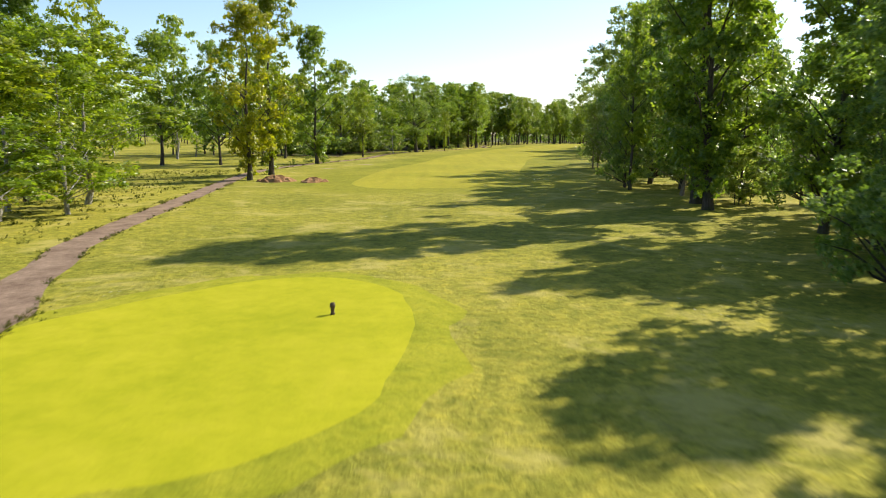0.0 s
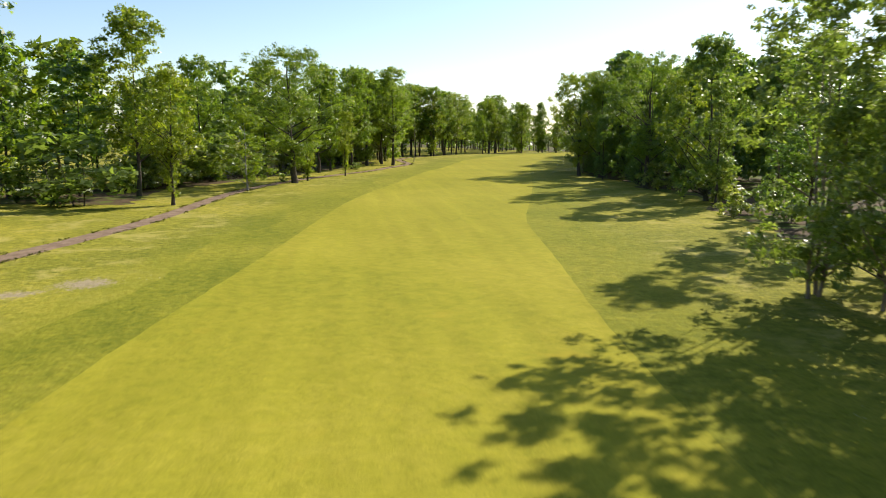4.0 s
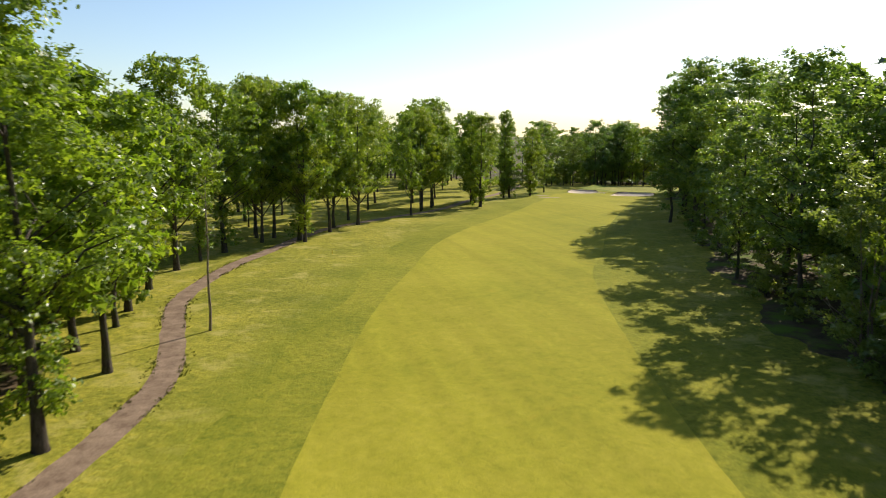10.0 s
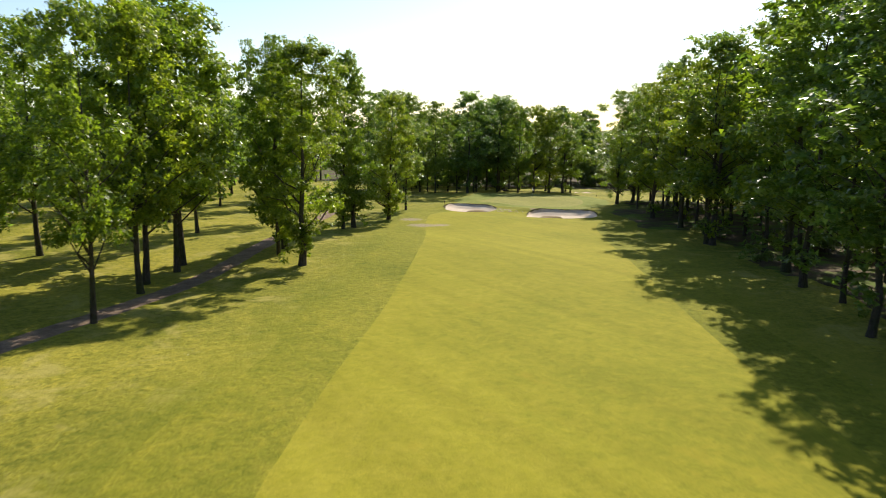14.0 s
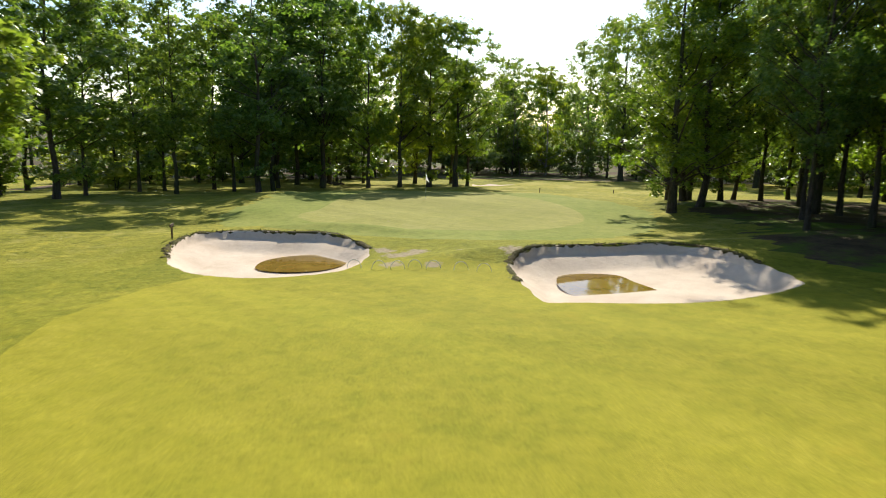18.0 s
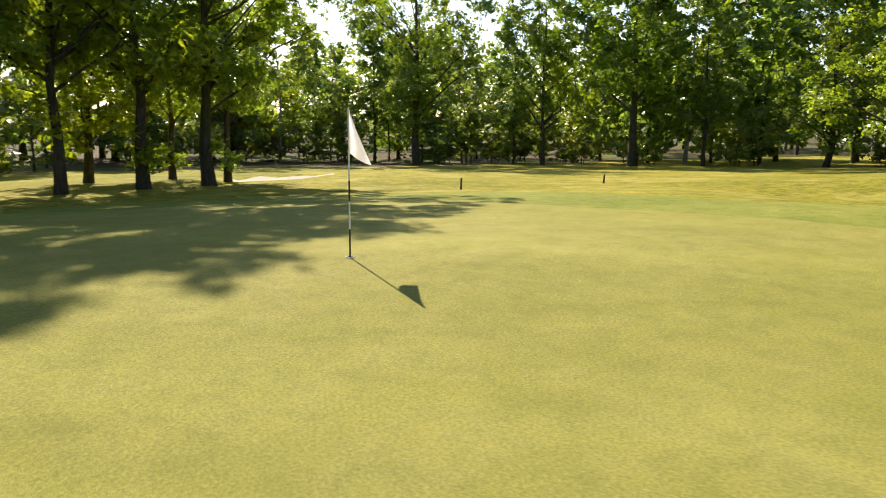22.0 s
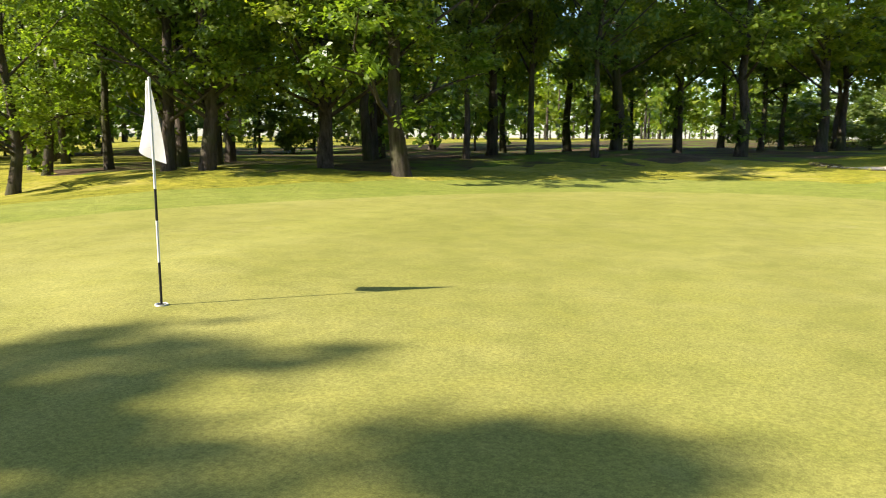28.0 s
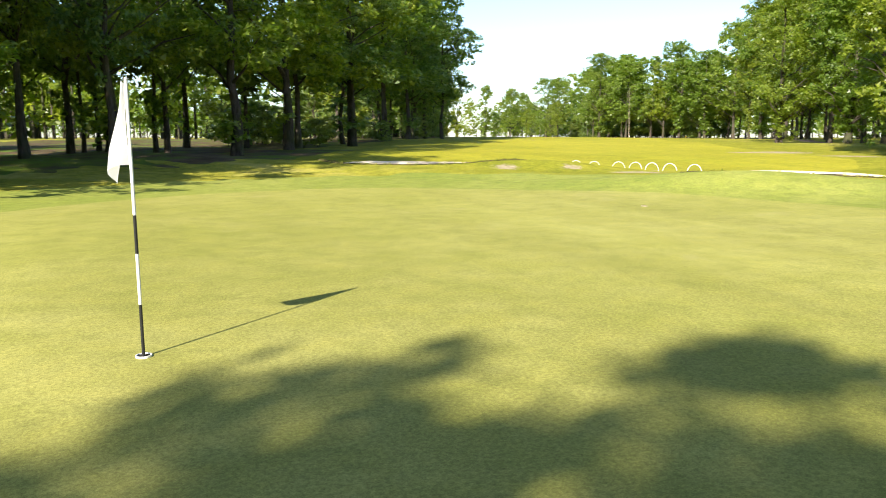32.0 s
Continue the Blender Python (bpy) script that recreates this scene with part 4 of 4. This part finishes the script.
def flagstick(x, y):
    top = new("flagstick")
    top.matrix_basis = pose(x, y, ground_z(x, y))
    bands = [(0.0, 0.42, M_BLACK, "black band"), (0.42, 0.82, M_WHITE, "white band"), (0.82, 1.12, M_BLACK, "black band"), (1.12, 2.13, M_WHITE, "white upper pole")]
    for z0, z1, m, lab in bands:
        part("pole_band", bm_mesh(rod(0.0125, z0, z1), "pole_band", m, False), top, lab)
    bm = bmesh.new()
    bmesh.ops.create_uvsphere(bm, u_segments=10, v_segments=6, radius=0.014, matrix=Matrix.Translation((0, 0, 2.135)))
    part("finial", bm_mesh(bm, "finial", M_WHITE, True), top)
    # limp cloth: it hangs from the stick in folds, widest low down
    verts, faces, nx, nz = [], [], 12, 18
    for j in range(nz + 1):
        v = j / nz
        for i in range(nx + 1):
            u = i / nx
            z = 2.10 - 0.60 * v - 0.10 * u * (0.3 + v) + 0.03 * math.sin(5 * u)
            reach = 0.29 * (0.08 + 0.92 * v ** 1.15) * (1 - 0.55 * max(0, v - 0.72) / 0.28 * (1 - u))
            side = 0.12 * math.sin(4.1 * u) * (0.2 + 0.8 * v) + 0.015 * math.sin(9 * u + 3 * v)
            a = radians(-51)
            verts.append((0.011 * math.cos(a) + math.cos(a) * reach * u - math.sin(a) * side, 0.011 * math.sin(a) + math.sin(a) * reach * u + math.cos(a) * side, z))
    for j in range(nz):
        for i in range(nx):
            a = j * (nx + 1) + i
            faces.append((a, a + 1, a + nx + 2, a + nx + 1))
    part("flag", mesh_of("flag", verts, faces, M_CLOTH), top, "limp white cloth flag")
    bm = bmesh.new()
    bmesh.ops.create_cone(bm, cap_ends=False, segments=28, radius1=0.062, radius2=0.062, depth=0.03)
    bmesh.ops.create_cone(bm, cap_ends=False, segments=28, radius1=0.054, radius2=0.054, depth=0.03)
    bm.verts.ensure_lookup_table()
    ring = [v for v in bm.verts if v.co.z > 0]
    outer, inner = ring[:28], ring[28:]
    outer.sort(key=lambda v: math.atan2(v.co.y, v.co.x)), inner.sort(key=lambda v: math.atan2(v.co.y, v.co.x))
    for k in range(28):
        bm.faces.new((outer[k], outer[(k + 1) % 28], inner[(k + 1) % 28], inner[k]))
    part("cup_rim", bm_mesh(bm, "cup_rim", M_CUP), top, "white rim of the hole")
    # no hole is cut: a near-black disc just above the turf paints its shade
    bm = bmesh.new()
    bmesh.ops.create_circle(bm, cap_ends=True, segments=28, radius=0.054, matrix=Matrix.Translation((0, 0, 0.006)))
    part("cup_bottom", bm_mesh(bm, "cup_bottom", M_HOLE_SHADE), top)
    tagged(top, "black and white banded flagstick with a limp white flag", "golf flag")


flagstick(150.5, 465.24)


def old_hole(x, y):
    bm = bmesh.new()
    for k in range(22):
        a0 = 2 * math.pi * k / 22
        a1 = 2 * math.pi * (k + 1) / 22
        w0, w1 = 1 + 0.06 * math.sin(3 * a0), 1 + 0.06 * math.sin(3 * a1)
        q = [(0.09 * w0 * math.cos(a0), 0.09 * w0 * math.sin(a0), 0.003), (0.09 * w1 * math.cos(a1), 0.09 * w1 * math.sin(a1), 0.003),
             (0.066 * math.cos(a1), 0.066 * math.sin(a1), 0.02), (0.066 * math.cos(a0), 0.066 * math.sin(a0), 0.02)]
        bm.faces.new([bm.verts.new(p) for p in q])
    bmesh.ops.create_circle(bm, cap_ends=True, segments=22, radius=0.066, matrix=Matrix.Translation((0, 0, 0.012)))
    ob = new("turf_plug", bm_mesh(bm, "turf_plug", M_BARE))
    ob.matrix_basis = pose(x, y, ground_z(x, y))
    tagged(ob, "pale ring of an old hole cut in the green", "turf plug")


old_hole(138.4, 456.8)


def hoop():
    pts = [np.array((0.31 * math.cos(a), 0, 0.38 * math.sin(a))) for a in np.linspace(-0.12, math.pi + 0.12, 22)]
    v, f = [], []
    tube(v, f, pts, [0.014] * len(pts), 8)
    f.append(tuple(range(7, -1, -1)))
    ob = new("hoop", mesh_of("hoop", v, f, M_WHITE))
    return tagged(ob, "white bent pipe hoop stuck in worn turf", "hoop", "hoops in front of the green")


first_hoop = hoop()
for k in range(7):
    s = k / 6
    x, y = 126.5 + 3.3 * s + 0.1 * math.sin(3 * k), 446.1 - 4.4 * s + 0.25 * math.sin(5 * k)
    m = pose(x, y, ground_z(x, y) - 0.03, 4 * math.sin(2.3 * k), 0, -50 + 8 * math.sin(k * 1.7))
    if k:
        copy_thing(first_hoop, m)
    else:
        first_hoop.matrix_basis = m


def puddle(ring, z, label):
    k = len(ring)
    c = ring.mean(axis=0)
    verts = [(c[0], c[1], z)] + [(p[0], p[1], z) for p in ring]
    faces = [(0, 1 + i, 1 + (i + 1) % k) for i in range(k)]
    tagged(new("puddle", mesh_of("puddle", verts, faces, M_WATER)), label, "puddle", kind="structure")


def water_material():
    k = Mat("muddy_water", 0.04, 0.5)
    k.b.inputs["IOR"].default_value = 1.33
    c = k.ramp(k.noise(0.7, 5, 0.6), (0.35, (0.19, 0.115, 0.02)), (0.7, (0.30, 0.20, 0.045)))
    k.bump(k.noise(2.5, 3, 0.5), 0.02, 0.01)
    return k.colour(c)


M_WATER = water_material()
puddle(PUDDLE_L, ground_z(126.9, 450.3) + 0.04, "shallow muddy rain puddle lying in the bunker sand")
puddle(PUDDLE_R, ground_z(133.3, 437.7) + 0.07, "brown muddy puddle lying in the large bunker")


def tee_marker(x, y):
    """A squat turned post with a round cap."""
    bm = bmesh.new()
    prof = [(0.0, 0.0), (0.075, 0.0), (0.08, 0.05), (0.055, 0.09), (0.06, 0.2), (0.09, 0.24), (0.095, 0.33), (0.06, 0.40), (0.0, 0.42)]
    rings = []
    for r, z in prof:
        rings.append([bm.verts.new((r * math.cos(a), r * math.sin(a), z)) for a in np.linspace(0, 2 * math.pi, 12, endpoint=False)] if r else [bm.verts.new((0, 0, z))])
    for a, b in zip(rings, rings[1:]):
        for i in range(12):
            q = [a[i % len(a)], a[(i + 1) % len(a)], b[(i + 1) % len(b)], b[i % len(b)]]
            q = [v for n, v in enumerate(q) if v not in q[:n]]
            bm.faces.new(q)
    ob = new("tee_marker", bm_mesh(bm, "tee_marker", M_STAKE, True))
    ob.matrix_basis = pose(x, y, ground_z(x, y) - 0.01)
    tagged(ob, "dark turned tee marker standing on the tee", "tee marker")


tee_marker(-2.9, 23.2)


def stake(x, y, h, m, label):
    bm = rod(0.045, -0.1, h, 10)
    bmesh.ops.create_cone(bm, cap_ends=True, segments=10, radius1=0.045, radius2=0.012, depth=0.05, matrix=Matrix.Translation((0, 0, h + 0.02)))
    ob = new("stake", bm_mesh(bm, "stake", m))
    ob.matrix_basis = pose(x, y, ground_z(x, y), 2, 1, 0)
    tagged(ob, label, "stake")


stake(37.4, 350.5, 0.7, M_YELLOW, "short yellow distance stake in the rough")
stake(172.4, 469.0, 0.5, M_STAKE, "small dark stake at the back of the green")
stake(178.0, 463.0, 0.4, M_STAKE, "small dark stake in the rough behind the green")


def sign(x, y):
    top = new("bunker_sign")
    top.matrix_basis = pose(x, y, ground_z(x, y), 0, 0, 50)
    part("post", bm_mesh(rod(0.05, -0.2, 0.62, 8), "post", M_STAKE), top)
    bm = bmesh.new()
    bmesh.ops.create_cube(bm, size=1, matrix=Matrix.Translation((0, 0, 0.68)) @ Matrix.Diagonal((0.62, 0.06, 0.16, 1)))
    bmesh.ops.bevel(bm, geom=bm.edges[:], offset=0.015, segments=1, affect="EDGES")
    part("board", bm_mesh(bm, "board", M_STAKE), top)
    tagged(top, "dark wooden post with a crossboard beside the bunker", "sign")


sign(123.7, 457.0)


def mound_of_earth(x, y, a, b, h, seed):
    """A low ragged heap of dug soil."""
    rng = np.random.default_rng(seed)
    verts, faces, nr, na = [(0, 0, h)], [], 7, 22
    for i in range(1, nr + 1):
        r = i / nr
        for k in range(na):
            t = 2 * math.pi * k / na
            w = 1 + 0.16 * math.sin(3 * t + seed) + 0.1 * math.sin(7 * t)
            z = h * (1 - r ** 1.6) + rng.normal() * 0.09 * (r < 0.98) - 0.12 * (r > 0.98)
            verts.append((a * r * w * math.cos(t), b * r * w * math.sin(t), z))
    for k in range(na):
        faces.append((0, 1 + k, 1 + (k + 1) % na))
    for i in range(nr - 1):
        for k in range(na):
            p, q = 1 + i * na + k, 1 + i * na + (k + 1) % na
            faces.append((p, p + na, q + na, q))
    ob = new("soil_mound", mesh_of("soil_mound", verts, faces, M_HEAP, False))
    ob.matrix_basis = pose(x, y, ground_z(x, y), 0, 0, 20 * seed)
    tagged(ob, "low ragged mound of reddish dug soil", "soil mound", "mounds by the path")


M_HEAP = soil_material("dug_soil", (0.20, 0.10, 0.045), (0.42, 0.25, 0.12), 1.5, 1.0)
mound_of_earth(-20.6, 93.5, 2.5, 1.6, 0.85, 1)
mound_of_earth(-15.6, 92.6, 2.1, 1.2, 0.6, 2)


def bare_pole(x, y, h):
    """A thin young tree, almost leafless."""
    rng = np.random.default_rng(5)
    v, f = [], []
    zz = np.linspace(-0.2, h, 8)
    pts = np.stack([0.02 * zz + 0.06 * np.sin(zz), 0.05 * np.sin(zz * 0.7), zz], axis=1)
    tube(v, f, pts, 0.13 * (1 - 0.9 * np.clip(zz / h, 0, 1)) + 0.01, 7)
    balls = []
    for i in range(14):
        z = h * rng.uniform(0.35, 0.98)
        a = rng.uniform(0, 6.28)
        p = np.array((0, 0, z))
        q = p + np.array((math.cos(a), math.sin(a), 0.9)) * rng.uniform(0.5, 1.2)
        tube(v, f, [p, (p + q) / 2, q], [0.03, 0.018, 0.006], 4)
        balls.append((*q, 0.45, 1.0))
    t = new("young_tree")
    part("trunk", mesh_of("trunk", v, f, M_PALE), t)
    part("crown", leaf_mesh("crown", rng, balls, 260, 0.14, M_BUSH, 0.0, True), t)
    t.matrix_basis = pose(x, y, ground_z(x, y))
    tagged(t, "thin almost leafless young tree beside the path", "tree")


bare_pole(22.4, 313, 13.5)


def fallen_log(x, y, length, turn, seed):
    """A weathered length of trunk lying on the ground, with a snapped side branch."""
    rng = np.random.default_rng(seed)
    v, f = [], []
    xs = np.linspace(-length / 2, length / 2, 7)
    pts = [np.array((a, 0.06 * rng.normal(), 0.16 + 0.03 * rng.normal())) for a in xs]
    tube(v, f, pts, [0.20 - 0.015 * i + 0.012 * rng.normal() for i in range(7)], 9)
    f.append(tuple(range(8, -1, -1)))
    tube(v, f, [pts[3], pts[3] + np.array((0.25, 0.2, 0.3)), pts[3] + np.array((0.5, 0.3, 0.7))], [0.08, 0.05, 0.03], 6)
    ob = new("fallen_log", mesh_of("fallen_log", v, f, M_BARK))
    ob.matrix_basis = pose(x, y, ground_z(x, y), 0, 0, turn)
    tagged(ob, "dark weathered log lying under the trees", "log", "logs under the trees")


fallen_log(168.7, 500.7, 2.2, 20, 1)
fallen_log(174.9, 510.5, 1.6, 75, 2)
fallen_log(165.5, 495.5, 1.4, -30, 3)


# ---- ragged turf edges of the bunkers ----
def turf_lip(ring, owner, seed):
    """The dark cut edge under the turf on the far side of a bunker, with grass hanging over it."""
    rng = np.random.default_rng(seed)
    c = ring.mean(axis=0)
    line = spline([tuple(p) for p in ring], 0.18, True)
    verts, faces, run = [], [], []
    gv, gf = [], []
    for p in line:
        d = (p - c) / np.linalg.norm(p - c)
        back = float(step(-0.8, 2.0, (p[0] - c[0]) * 0.5 + (p[1] - c[1]) * 0.87))
        if back < 0.05:
            run = []
            continue
        jag = 0.08 * rng.normal()
        drop = 0.34 * back
        o = p + d * (0.10 + jag)
        q = p - d * (0.06 + 0.5 * jag)
        z = ground_z(p[0] + d[0] * 0.35, p[1] + d[1] * 0.35)
        k = len(verts)
        verts += [(o[0] + d[0] * 0.15, o[1] + d[1] * 0.15, z - 0.05), (o[0], o[1], z + 0.05 + 0.03 * rng.random()), (q[0], q[1], z - 0.02), (q[0] + d[0] * 0.03, q[1] + d[1] * 0.03, z - drop - 0.05)]
        if run:
            for i in range(3):
                faces.append((run[0] + i, k + i, k + i + 1, run[0] + i + 1))
        run = [k]
        for _ in range(7):
            b = np.array((o[0], o[1], z + 0.03)) + np.array((*(d[:2] * rng.uniform(-0.12, 0.25)), 0)) + np.array((-d[1], d[0], 0)) * rng.uniform(-0.1, 0.1)
            t = b + np.array((-d[0] * rng.uniform(-0.05, 0.2), -d[1] * rng.uniform(-0.05, 0.2), rng.uniform(-0.12, 0.16)))
            w = np.array((-d[1], d[0], 0)) * 0.02
            n = len(gv)
            gv += [b - w, b + w, t]
            gf.append((n, n + 1, n + 2))
    me = mesh_of("lip", verts, faces, M_LIP)
    part("lip", me, owner, "dark cut soil edge under the turf")
    g = part("lip_grass", mesh_of("lip_grass", gv, gf, M_TUFT, False), owner, "grass hanging over the edge")
    g["kind"] = "stuff"


def tuft_material():
    k = Mat("grass_blades", 0.7, 0.2)
    return k.colour(k.ramp(k.island(), (0.0, (0.06, 0.085, 0.008)), (0.5, (0.13, 0.15, 0.012)), (1.0, (0.24, 0.22, 0.03))))


M_TUFT = tuft_material()
turf_lip(BUNKER_L, bpy.data.objects["bunker_left"], 3)
turf_lip(BUNKER_R, bpy.data.objects["bunker_right"], 4)


# ---- tufts in the rough ----
def tufts(seed, count, box, ok, size, name, label, material):
    rng = np.random.default_rng(seed)
    v, f = [], []
    n = 0
    for _ in range(count * 5):
        x, y = box(rng) if callable(box) else (rng.uniform(box[0], box[1]), rng.uniform(box[2], box[3]))
        if not ok(x, y):
            continue
        z = ground_z(x, y)
        s = size * rng.uniform(0.5, 1.4)
        for _ in range(5):
            a, lean = rng.uniform(0, 6.28), rng.uniform(0.2, 0.9)
            b = np.array((x + rng.normal() * s * 0.4, y + rng.normal() * s * 0.4, z - 0.02))
            w = np.array((-math.sin(a), math.cos(a), 0)) * s * 0.12
            m = b + np.array((math.cos(a) * lean * 0.5, math.sin(a) * lean * 0.5, 0.8)) * s * 0.6
            t = b + np.array((math.cos(a) * lean, math.sin(a) * lean, 1.0)) * s
            k = len(v)
            v += [b - w, b + w, m + w * 0.7, t, m - w * 0.7]
            f.append((k, k + 1, k + 2, k + 3, k + 4))
        n += 1
        if n >= count:
            break
    tagged(new(name, mesh_of(name, v, f, material, False)), label, "grass", kind="stuff")


def by_path(rng):
    """A place on either verge of the path, in uneven drifts."""
    i = int(rng.integers(20, len(PATH_LINE) - 60))
    i += int(4 * math.sin(i * 0.9))
    (ax, ay), (bx, by) = PATH_LINE[i], PATH_LINE[i + 1]
    n = math.hypot(bx - ax, by - ay)
    u, d = rng.random(), rng.choice((-1, 1)) * (0.85 + abs(rng.normal()) * 0.35)
    return ax + (bx - ax) * u - (by - ay) / n * d, ay + (by - ay) * u + (bx - ax) / n * d


tufts(33, 2600, by_path, lambda x, y: True, 0.15, "verge_tufts", "ragged grass tufts along the edges of the gravel path", M_TUFT)
tufts(32, 1200, (-44, -12, 40, 120), lambda x, y: x < path_x(y) - 3, 0.22, "meadow_tufts", "longer grass tufts beyond the path", M_TUFT)
